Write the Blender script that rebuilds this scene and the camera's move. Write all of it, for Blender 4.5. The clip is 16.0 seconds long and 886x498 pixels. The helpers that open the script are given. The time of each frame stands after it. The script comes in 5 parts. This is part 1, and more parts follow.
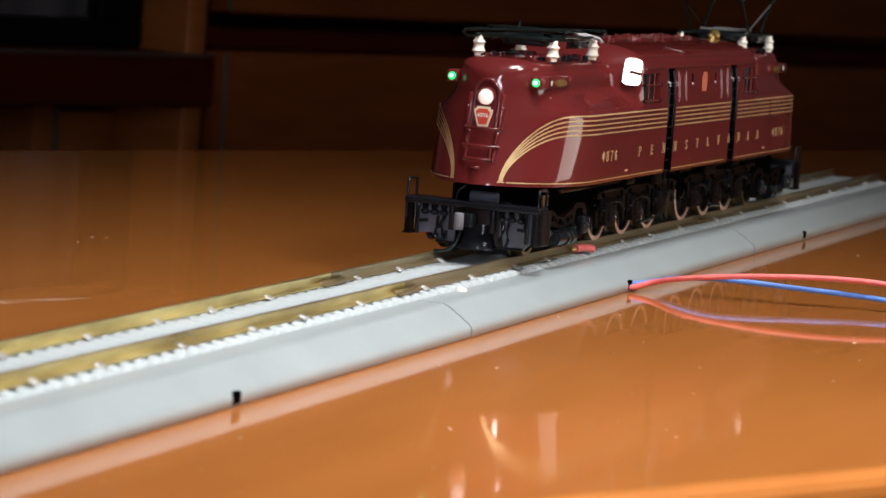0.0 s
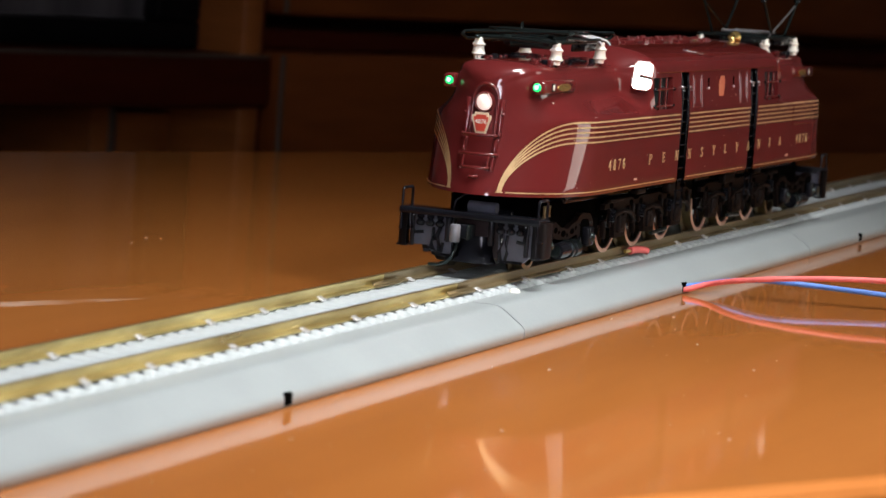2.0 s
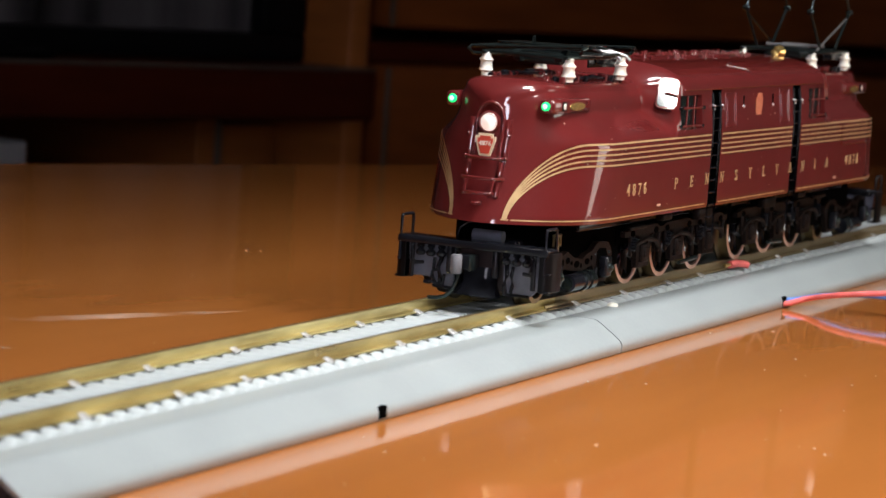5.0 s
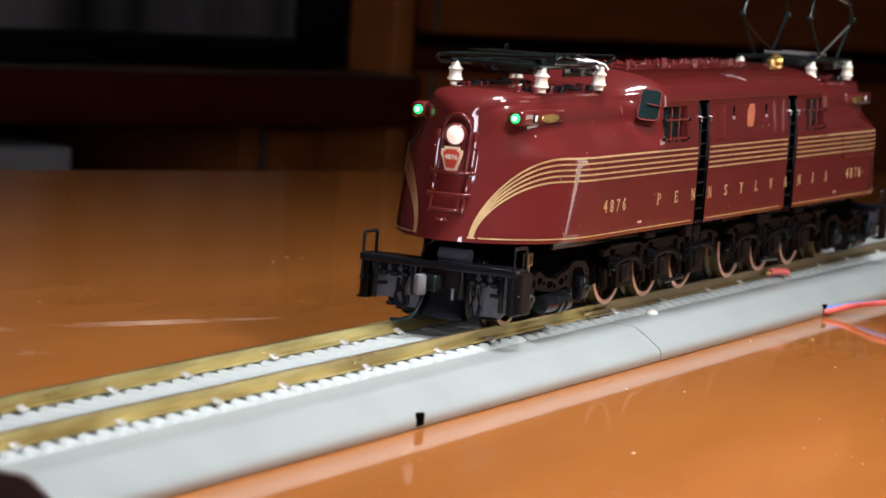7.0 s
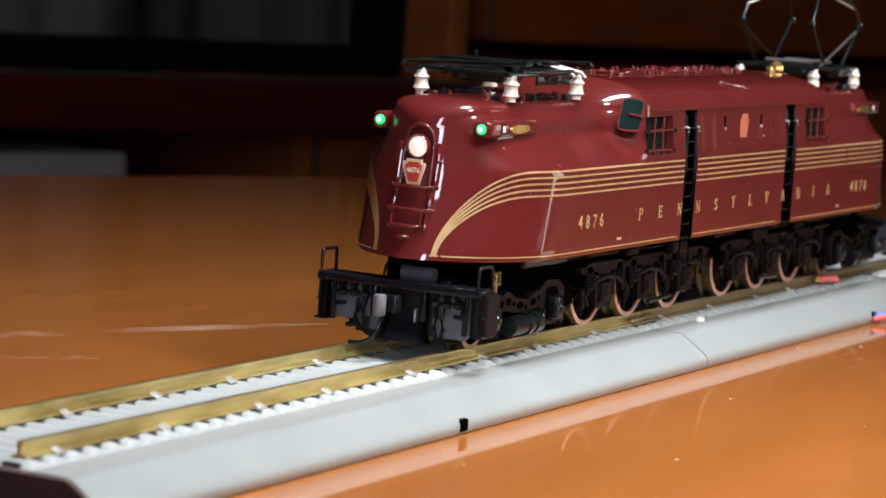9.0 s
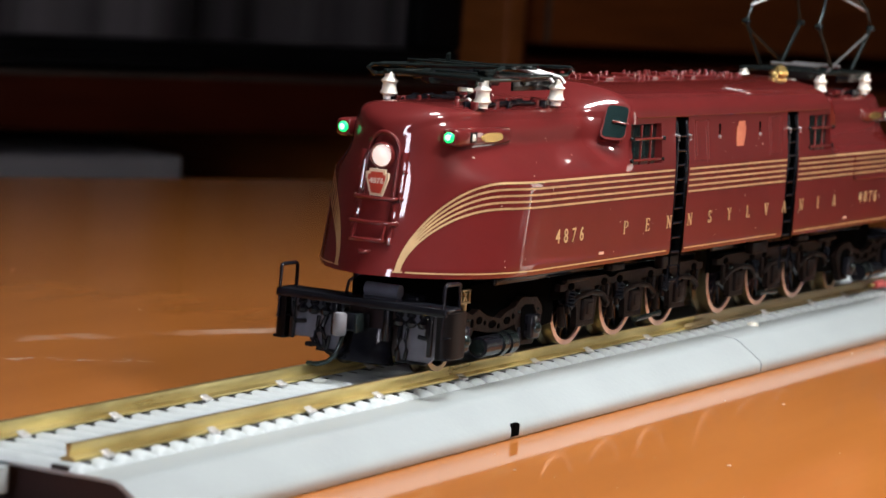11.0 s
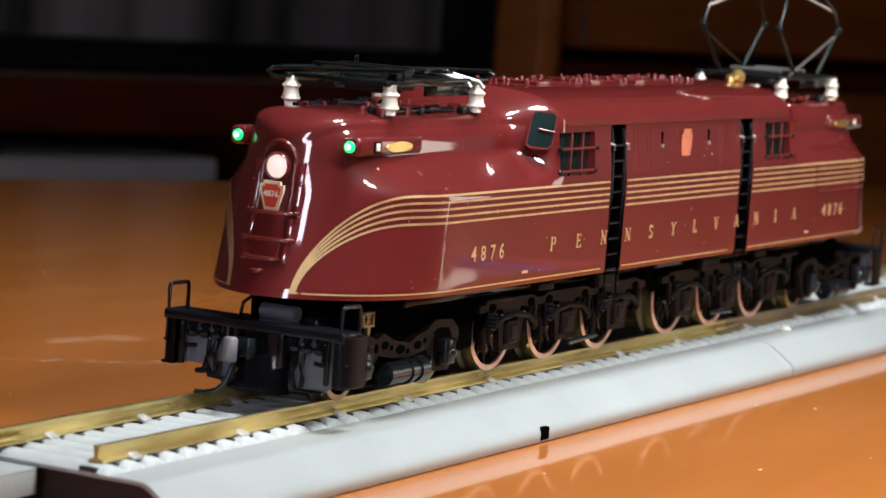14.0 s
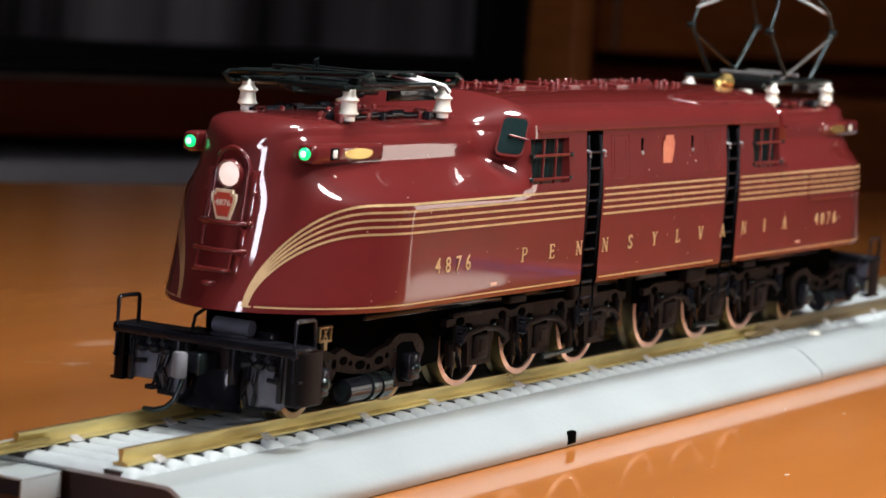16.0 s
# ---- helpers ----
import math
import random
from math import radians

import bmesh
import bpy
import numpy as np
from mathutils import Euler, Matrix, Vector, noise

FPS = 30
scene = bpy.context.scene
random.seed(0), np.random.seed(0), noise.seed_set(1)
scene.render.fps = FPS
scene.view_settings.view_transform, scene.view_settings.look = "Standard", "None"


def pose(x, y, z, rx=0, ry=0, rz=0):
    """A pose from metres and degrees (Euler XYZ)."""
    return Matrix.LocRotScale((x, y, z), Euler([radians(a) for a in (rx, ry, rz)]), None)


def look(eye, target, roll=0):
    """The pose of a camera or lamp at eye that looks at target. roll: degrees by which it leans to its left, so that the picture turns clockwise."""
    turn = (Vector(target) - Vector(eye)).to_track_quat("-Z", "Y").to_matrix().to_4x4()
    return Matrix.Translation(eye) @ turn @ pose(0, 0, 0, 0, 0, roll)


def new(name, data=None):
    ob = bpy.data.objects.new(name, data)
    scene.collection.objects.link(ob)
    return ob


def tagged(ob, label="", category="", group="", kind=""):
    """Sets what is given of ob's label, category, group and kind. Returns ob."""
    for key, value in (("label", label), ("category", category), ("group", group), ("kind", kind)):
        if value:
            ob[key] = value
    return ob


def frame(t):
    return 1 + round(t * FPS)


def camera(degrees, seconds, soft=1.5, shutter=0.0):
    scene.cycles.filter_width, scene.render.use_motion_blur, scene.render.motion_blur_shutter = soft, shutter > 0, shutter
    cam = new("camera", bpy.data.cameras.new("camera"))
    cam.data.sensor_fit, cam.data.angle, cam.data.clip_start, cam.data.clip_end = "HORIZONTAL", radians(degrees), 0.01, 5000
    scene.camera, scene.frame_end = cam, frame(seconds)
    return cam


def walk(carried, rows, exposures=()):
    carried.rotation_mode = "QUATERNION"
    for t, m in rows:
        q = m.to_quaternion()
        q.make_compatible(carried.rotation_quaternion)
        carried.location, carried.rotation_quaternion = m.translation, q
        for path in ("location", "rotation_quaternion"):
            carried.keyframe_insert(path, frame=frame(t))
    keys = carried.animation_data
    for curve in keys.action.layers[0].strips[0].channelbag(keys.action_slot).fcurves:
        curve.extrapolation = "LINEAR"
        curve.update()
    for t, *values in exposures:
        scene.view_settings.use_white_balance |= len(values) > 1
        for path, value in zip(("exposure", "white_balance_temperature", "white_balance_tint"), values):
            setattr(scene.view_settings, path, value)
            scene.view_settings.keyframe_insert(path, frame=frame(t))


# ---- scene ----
cam = camera(17.80, 16.0, soft=1.5)

# seconds, eye, heading, tilt and roll of the hand-held camera
PATH = [
    (0, (-0.4461, -0.2345, 0.0833), 21.138, -6.275, 4.08),
    (0.5, (-0.4459, -0.2348, 0.0831), 21.438, -6.305, 4.14),
    (1, (-0.4456, -0.2348, 0.0831), 21.705, -6.306, 4.11),
    (1.5, (-0.4451, -0.2349, 0.0831), 21.988, -6.317, 4.09),
    (2, (-0.4447, -0.2350, 0.0831), 22.309, -6.316, 4.08),
    (2.5, (-0.4444, -0.2349, 0.0832), 22.676, -6.339, 4.11),
    (3, (-0.4440, -0.2350, 0.0832), 22.947, -6.340, 4.09),
    (3.5, (-0.4437, -0.2355, 0.0832), 23.307, -6.326, 4.04),
    (4, (-0.4435, -0.2360, 0.0833), 23.725, -6.288, 4.04),
    (4.5, (-0.4434, -0.2368, 0.0834), 24.153, -6.231, 4.00),
    (5, (-0.4436, -0.2373, 0.0835), 24.549, -6.221, 3.98),
    (7.5, (-0.4434, -0.2395, 0.0840), 25.756, -6.145, 4.03),
    (8, (-0.4431, -0.2403, 0.0839), 26.091, -6.124, 4.06),
    (8.5, (-0.4430, -0.2409, 0.0839), 26.433, -6.109, 4.09),
    (9, (-0.4427, -0.2412, 0.0839), 26.685, -6.101, 4.01),
    (11.5, (-0.4402, -0.2412, 0.0838), 28.081, -6.116, 4.15),
    (12, (-0.4400, -0.2414, 0.0837), 28.238, -6.105, 4.19),
    (12.5, (-0.4401, -0.2416, 0.0837), 28.337, -6.092, 4.13),
    (13, (-0.4402, -0.2420, 0.0837), 28.408, -6.081, 4.10),
    (13.5, (-0.4401, -0.2421, 0.0838), 28.491, -6.088, 4.13),
    (14, (-0.4393, -0.2418, 0.0837), 28.598, -6.097, 4.16),
    (14.5, (-0.4383, -0.2415, 0.0838), 28.784, -6.110, 4.19),
    (15, (-0.4382, -0.2417, 0.0834), 28.966, -6.069, 4.18),
    (15.5, (-0.4381, -0.2421, 0.0835), 29.129, -6.055, 4.14),
    (16, (-0.4379, -0.2425, 0.0835), 29.300, -6.049, 4.16),
]


def aim(eye, heading, tilt, roll):
    h, p = radians(heading), radians(tilt)
    way = Vector((math.cos(h) * math.cos(p), math.sin(h) * math.cos(p), math.sin(p)))
    return look(eye, Vector(eye) + way, roll)


walk(cam, [(t, aim(eye, h, p, r)) for t, eye, h, p, r in PATH],
     exposures=[(0, -0.2), (5, -0.15), (9, -0.1), (12, -0.02), (16, 0.03)])

# ------------------------------------------------------------------ light
world = bpy.data.worlds.new("room_air")
world.use_nodes = True
world.node_tree.nodes["Background"].inputs[0].default_value = (0.9, 0.85, 0.8, 1)
world.node_tree.nodes["Background"].inputs[1].default_value = 0.02
scene.world = world


def area_lamp(name, at, to, size, watts, colour, shape="DISK"):
    data = bpy.data.lights.new(name, "AREA")
    data.shape, data.size, data.energy, data.color = shape, size, watts, colour
    ob = new(name, data)
    ob.matrix_world = look(at, to)
    return ob


# weak side fill from the added, unseen floor lamp
area_lamp("fill_floor_lamp_light", (-0.06, -0.42, 0.455), (0.05, -0.06, 0.02), 0.12, 0.55, (1.0, 0.97, 0.94)).data.spread = radians(64)
area_lamp("pendant_lamp_light", (0.04, -0.20, 0.80), (0.04, -0.199, 0), 0.22, 2.05, (0.98, 0.97, 1.0)).data.spread = radians(71)

# ------------------------------------------------------------------ materials


def mat(name, base, rough=0.5, metal=0.0, coat=0.0, var=0.0, scale=40.0, bump=0.0, bscale=400.0, base2=None,
        stretch=(1, 1, 1), emit=None, strength=0.0, spec=0.5, rvar=0.0, coat_rough=0.03):
    m = bpy.data.materials.new(name)
    m.use_nodes = True
    nt = m.node_tree
    b = nt.nodes["Principled BSDF"]
    b.inputs["Base Color"].default_value = (*base, 1)
    b.inputs["Roughness"].default_value = rough
    b.inputs["Metallic"].default_value = metal
    b.inputs["Coat Weight"].default_value = coat
    b.inputs["Coat Roughness"].default_value = coat_rough
    b.inputs["Specular IOR Level"].default_value = spec
    if emit:
        b.inputs["Emission Color"].default_value = (*emit, 1)
        b.inputs["Emission Strength"].default_value = strength
    if var or bump or base2 or rvar:
        tc = nt.nodes.new("ShaderNodeTexCoord")
        mp = nt.nodes.new("ShaderNodeMapping")
        mp.inputs["Scale"].default_value = stretch
        nt.links.new(tc.outputs["Object"], mp.inputs[0])
        n = nt.nodes.new("ShaderNodeTexNoise")
        n.inputs["Scale"].default_value = scale
        n.inputs["Detail"].default_value = 6
        nt.links.new(mp.outputs[0], n.inputs["Vector"])
        if var or base2:
            r = nt.nodes.new("ShaderNodeValToRGB")
            r.color_ramp.elements[0].position, r.color_ramp.elements[1].position = 0.32, 0.68
            c2 = base2 or tuple(min(1, c * (1 + var)) for c in base)
            c1 = base if base2 else tuple(c * (1 - var) for c in base)
            r.color_ramp.elements[0].color = (*c1, 1)
            r.color_ramp.elements[1].color = (*c2, 1)
            nt.links.new(n.outputs[0], r.inputs[0])
            nt.links.new(r.outputs[0], b.inputs["Base Color"])
        if rvar:
            mr = nt.nodes.new("ShaderNodeMapRange")
            mr.inputs[3].default_value, mr.inputs[4].default_value = max(0, rough - rvar), rough + rvar
            nt.links.new(n.outputs[0], mr.inputs[0])
            nt.links.new(mr.outputs[0], b.inputs["Roughness"])
        if bump:
            n2 = nt.nodes.new("ShaderNodeTexNoise")
            n2.inputs["Scale"].default_value = bscale
            n2.inputs["Detail"].default_value = 4
            nt.links.new(mp.outputs[0], n2.inputs["Vector"])
            bp = nt.nodes.new("ShaderNodeBump")
            bp.inputs["Strength"].default_value = bump
            bp.inputs["Distance"].default_value = 0.0004
            nt.links.new(n2.outputs[0], bp.inputs["Height"])
            nt.links.new(bp.outputs[0], b.inputs["Normal"])
    return m


M_TABLE = mat("lacquered_wood", (0.36, 0.117, 0.021), 0.45, coat=1.0, base2=(0.415, 0.142, 0.028), scale=9, stretch=(1.2, 8, 1), spec=0.2, coat_rough=0.05)
# paler tone of the thin strips along the cabinet edges
M_EDGEPALE = mat("pale_edge_wood", (0.045, 0.033, 0.026), 0.5, var=0.3, scale=40)
M_TEDGE = mat("table_edge_wood", (0.20, 0.06, 0.02), 0.3, coat=0.5, var=0.25, scale=30, stretch=(1, 6, 1))
M_CAB = mat("dark_cabinet_wood", (0.030, 0.0042, 0.0016), 0.5, base2=(0.044, 0.0066, 0.0022), scale=10, stretch=(2, 2, 14), spec=0.08)
M_CAB2 = mat("cabinet_drawer_wood", (0.094, 0.0240, 0.0050), 0.45, base2=(0.135, 0.0350, 0.0073), scale=8, stretch=(2, 2, 12), spec=0.15)
M_STILE = mat("red_brown_stile_wood", (0.15, 0.046, 0.011), 0.45, base2=(0.21, 0.066, 0.016), scale=8, stretch=(2, 2, 12), spec=0.15)
# cabinet bay darkened in colour for the shade inside it
M_BAY_SHADE = mat("shaded_cabinet_inside", (0.010, 0.006, 0.005), 0.8, var=0.2)
M_BLACKGLOSS = mat("black_gloss_plastic", (0.003, 0.003, 0.0035), 0.4, var=0.2, spec=0.1)
# pale upright reflections in the glass are painted in as stretched noise
M_SCREEN = mat("glass_painted_reflections", (0.004, 0.004, 0.0045), 0.12, base2=(0.15, 0.14, 0.15), scale=5, stretch=(3, 3, 0.15), spec=0.35)
M_WHITEBOX = mat("white_card", (0.3, 0.3, 0.31), 0.6, var=0.06)
M_WALL = mat("plaster", (0.26, 0.23, 0.20), 0.85, var=0.05, scale=3)
M_FLOOR = mat("floor_boards", (0.20, 0.13, 0.08), 0.45, var=0.2, scale=4, stretch=(1, 8, 1))
M_CEIL = mat("white_ceiling", (0.6, 0.6, 0.58), 0.9, var=0.03)
M_PANE = mat("lit_window_pane", (0.8, 0.8, 0.85), 0.4, emit=(0.88, 0.86, 1.0), strength=26.0)
# glow of the added panel that the body side mirrors
M_GLOWPANEL = mat("reflection_glow_panel", (0.8, 0.8, 0.8), 0.5, emit=(1.0, 0.95, 0.86), strength=4.2)
M_LAMP = mat("lamp_diffuser", (0.9, 0.9, 0.9), 0.5, emit=(1, 0.97, 0.92), strength=9)
M_BED = mat("grey_enamel", (0.275, 0.31, 0.312), 0.45, var=0.05, scale=60, bump=0.12, bscale=900, rvar=0.08, coat=0.15, coat_rough=0.2)
M_TIE = mat("grey_enamel_sleepers", (0.36, 0.40, 0.405), 0.5, var=0.10, scale=300, bump=0.2, bscale=1500)
M_BRASS = mat("brass_rail", (0.34, 0.25, 0.08), 0.32, 0.85, base2=(0.76, 0.64, 0.28), scale=150, stretch=(0.3, 1, 1.5), rvar=0.14)
M_RAILTOP = mat("worn_rail_head", (0.26, 0.20, 0.13), 0.33, 0.9, base2=(0.42, 0.34, 0.18), scale=150, stretch=(0.1, 1, 1))
M_BRASS2 = mat("tarnished_rail", (0.20, 0.15, 0.075), 0.38, 0.85, base2=(0.36, 0.28, 0.15), scale=160, stretch=(0.12, 1, 1), rvar=0.12)
M_CLIP = mat("steel_clip", (0.55, 0.55, 0.54), 0.4, 0.6, var=0.2, scale=500)
M_RAIL_INS = mat("black_insulation_strip", (0.02, 0.02, 0.02), 0.7, var=0.2)
M_RED = mat("maroon_enamel", (0.104, 0.0118, 0.0115), 0.42, coat=1.0, spec=0.08, var=0.07, scale=80, bump=0.045, bscale=280)
M_BLACK = mat("black_enamel", (0.007, 0.0075, 0.010), 0.16, coat=0.0, var=0.3, scale=300, bump=0.06, bscale=1200, spec=0.2)
M_BLACKB = mat("brown_black_frame", (0.0042, 0.0021, 0.0017), 0.5, var=0.4, scale=300, bump=0.2, bscale=1200, spec=0.1)
M_GOLD = mat("gold_paint", (0.46, 0.31, 0.15), 0.42, 0.35, var=0.15, scale=300)
M_CREAM = mat("cream_paint", (0.72, 0.60, 0.42), 0.45, var=0.08, scale=300)
M_GOLDM = mat("gilt_brass", (0.78, 0.55, 0.20), 0.25, 0.9, var=0.1, scale=300)
M_WHITE = mat("white_porcelain", (0.78, 0.77, 0.67), 0.45, var=0.05, scale=300)
M_KEY = mat("red_plate", (0.50, 0.055, 0.03), 0.4, var=0.06, scale=400)
M_KEYS = mat("orange_red_badge", (0.40, 0.10, 0.055), 0.4, base2=(0.50, 0.17, 0.09), scale=500)
M_GREEN = mat("green_lens", (0.02, 0.5, 0.15), 0.2, emit=(0.0, 1.0, 0.22), strength=1.1)
M_GREENC = mat("white_green_bulb", (0.6, 0.9, 0.7), 0.2, emit=(0.25, 1.0, 0.45), strength=2.0)
M_DIM = mat("unlit_lens", (0.5, 0.45, 0.42), 0.15, var=0.1)
M_HEAD = mat("headlight_lens", (0.9, 0.8, 0.75), 0.15, emit=(1.0, 0.80, 0.72), strength=0.6)
M_GLASS = mat("cab_glass", (0.006, 0.016, 0.016), 0.04, var=0.3, scale=150, coat=0.6, spec=0.5)
M_GREENIN = mat("green_cab_interior", (0.004, 0.017, 0.008), 0.5, var=0.3, scale=200)
M_STEEL = mat("blackened_steel", (0.024, 0.034, 0.033), 0.2, 0.7, var=0.25, scale=300)
M_BRIGHT = mat("nickel", (0.42, 0.42, 0.42), 0.38, 0.9, var=0.1, scale=300)
M_TREAD = mat("pale_wheel_rim", (0.62, 0.42, 0.32), 0.35, 0.5, var=0.15, scale=300)
M_TREADB = mat("brass_wheel_tread", (0.10, 0.085, 0.05), 0.35, 0.9, var=0.15, scale=300)
M_WRED = mat("red_wire_insulation", (0.66, 0.13, 0.12), 0.5, var=0.12, scale=400)
M_WBLUE = mat("blue_wire_insulation", (0.08, 0.22, 0.62), 0.5, var=0.12, scale=400)
# lightless black that stands in for shade in holes, recesses and gaps
M_SHADE_BLACK = mat("shade_black", (0.002, 0.002, 0.002), 0.9, var=0.2, spec=0.0)
M_KNUCKLE = mat("worn_grey_casting", (0.15, 0.15, 0.165), 0.5, 0.2, var=0.2, scale=300)
# inner sheet metal darkened in colour for the shade of its hollow
M_SHADED_SHEET = mat("shaded_sheet_inside", (0.022, 0.009, 0.008), 0.6, var=0.2)
M_DUST = mat("pale_dust", (0.42, 0.34, 0.28), 0.8, var=0.15, scale=900)
# black metal greyed to blue so its colour carries the window's sheen
M_SHEEN_PLATE = mat("sheen_tinted_black_plate", (0.10, 0.105, 0.132), 0.4, var=0.25, scale=200, bump=0.15, bscale=800, spec=0.7)
M_STREAK = mat("pale_streak", (0.75, 0.62, 0.5), 0.6)


def patchy(m, most, scale, stretch):
    """Lets a material come and go over the surface under it."""
    nt = m.node_tree
    tc, mp, n, r = (nt.nodes.new(k) for k in ("ShaderNodeTexCoord", "ShaderNodeMapping", "ShaderNodeTexNoise", "ShaderNodeMapRange"))
    mp.inputs["Scale"].default_value = stretch
    n.inputs["Scale"].default_value, n.inputs["Detail"].default_value = scale, 5
    r.inputs[1].default_value, r.inputs[2].default_value, r.inputs[3].default_value, r.inputs[4].default_value = 0.42, 0.72, 0.0, most
    nt.links.new(tc.outputs["Object"], mp.inputs[0])
    nt.links.new(mp.outputs[0], n.inputs["Vector"])
    nt.links.new(n.outputs[0], r.inputs[0])
    nt.links.new(r.outputs[0], nt.nodes["Principled BSDF"].inputs["Alpha"])


patchy(M_STREAK, 0.3, 60, (1, 1, 1))
M_FADE = mat("faded_print", (0.52, 0.30, 0.22), 0.5, var=0.1)

# ------------------------------------------------------------------ mesh helpers, in millimetres
MM = 0.001


def part(name, bm, material, parent=None, label="", smooth=True, dz=0.0, mats=None):
    me = bpy.data.meshes.new(name)
    if smooth:
        for f in bm.faces:
            f.smooth = not f.tag
    for v in bm.verts:
        v.co.z += dz
        v.co *= MM
    bm.normal_update()
    bm.to_mesh(me)
    bm.free()
    for m in (mats or [material]):
        me.materials.append(m)
    if smooth:
        me.set_sharp_from_angle(angle=radians(50))
    ob = new(name, me)
    if parent:
        ob.parent = parent
    if label:
        ob["label"] = label
    return ob


def box(bm, c, s, bevel=0.0, rz=0.0, ry=0.0, rx=0.0):
    m = Matrix.Translation(c) @ Euler((radians(rx), radians(ry), radians(rz))).to_matrix().to_4x4() @ Matrix.Diagonal((*s, 1))
    old = set(bm.faces)
    r = bmesh.ops.create_cube(bm, size=1, matrix=m)
    if bevel:
        es = list({e for v in r["verts"] for e in v.link_edges})
        bmesh.ops.bevel(bm, geom=es, offset=bevel, segments=2, affect="EDGES", profile=0.5)
    for f in bm.faces:
        if f not in old:
            f.tag = True


def rod(bm, a, b, r, seg=10, r2=None):
    a, b = Vector(a), Vector(b)
    d = b - a
    m = Matrix.Translation((a + b) / 2) @ d.to_track_quat("Z", "Y").to_matrix().to_4x4()
    bmesh.ops.create_cone(bm, cap_ends=True, segments=seg, radius1=r, radius2=r if r2 is None else r2, depth=d.length, matrix=m)


def tube(bm, pts, r, seg=8):
    pts = [Vector(p) for p in pts]
    rings = []
    for i, p in enumerate(pts):
        d = (pts[min(i + 1, len(pts) - 1)] - pts[max(i - 1, 0)]).normalized()
        side = d.cross(Vector((0, 0, 1)))
        if side.length < 1e-3:
            side = d.cross(Vector((0, 1, 0)))
        side.normalize()
        up = side.cross(d)
        rings.append([bm.verts.new(p + side * (r * math.cos(k * math.tau / seg)) + up * (r * math.sin(k * math.tau / seg))) for k in range(seg)])
    for a, b in zip(rings, rings[1:]):
        for k in range(seg):
            bm.faces.new((a[k], a[(k + 1) % seg], b[(k + 1) % seg], b[k]))
    bm.faces.new(rings[0][::-1])
    bm.faces.new(rings[-1])


def lathe(bm, prof, at, axis="Z", seg=20):
    """prof: (radius, height) pairs turned about an axis through at."""
    q = {"Z": Matrix.Identity(3), "X": Euler((0, radians(90), 0)).to_matrix(), "Y": Euler((radians(-90), 0, 0)).to_matrix()}[axis]
    rings = []
    for r, h in prof:
        rings.append([bm.verts.new(Vector(at) + q @ Vector((r * math.cos(k * math.tau / seg), r * math.sin(k * math.tau / seg), h))) for k in range(seg)])
    for a, b in zip(rings, rings[1:]):
        for k in range(seg):
            bm.faces.new((a[k], a[(k + 1) % seg], b[(k + 1) % seg], b[k]))
    for ring in (rings[0][::-1], rings[-1]):
        bm.faces.new(ring)


def extrude_x(bm, prof, x0, x1, y0=0.0, z0=0.0, capped=True):
    """A closed (y, z) outline drawn along x."""
    a = [bm.verts.new((x0, y + y0, z + z0)) for y, z in prof]
    b = [bm.verts.new((x1, y + y0, z + z0)) for y, z in prof]
    n = len(prof)
    for k in range(n):
        bm.faces.new((a[k], a[(k + 1) % n], b[(k + 1) % n], b[k]))
    if capped:
        bm.faces.new(a[::-1])
        bm.faces.new(b)
    bmesh.ops.recalc_face_normals(bm, faces=bm.faces[:])


def plate(bm, pts, y0, y1):
    """A flat outline of (x, z) points made thick from y0 to y1."""
    a = [bm.verts.new((x, y0, z)) for x, z in pts]
    b = [bm.verts.new((x, y1, z)) for x, z in pts]
    n = len(pts)
    for k in range(n):
        bm.faces.new((a[k], a[(k + 1) % n], b[(k + 1) % n], b[k]))
    bm.faces.new(a[::-1])
    bm.faces.new(b)
    bmesh.ops.recalc_face_normals(bm, faces=bm.faces[:])


def B():
    return bmesh.new()


def smooth01(t):
    t = min(1.0, max(0.0, t))
    return t * t * (3 - 2 * t)


def empty(name, at_mm):
    e = new(name)
    e.location = Vector(at_mm) * MM
    e.empty_display_size = 0.01
    return e

# ------------------------------------------------------------------ the room and the table
BG = Vector((1006.0, 471.8, 0.0))
WALL_TURN = -22.0


def bgbox(bm, s0, s1, z0, z1, d0, d1, bevel=1.5):
    """A block along the cabinet wall: s along it, d behind its front plane."""
    m = Matrix.Translation(BG) @ Euler((0, 0, radians(WALL_TURN))).to_matrix().to_4x4()
    start = set(bm.verts)
    box(bm, ((s0 + s1) / 2, (d0 + d1) / 2, (z0 + z1) / 2), (s1 - s0, d1 - d0, z1 - z0), bevel)
    for v in bm.verts:
        if v not in start:
            v.co = m @ v.co


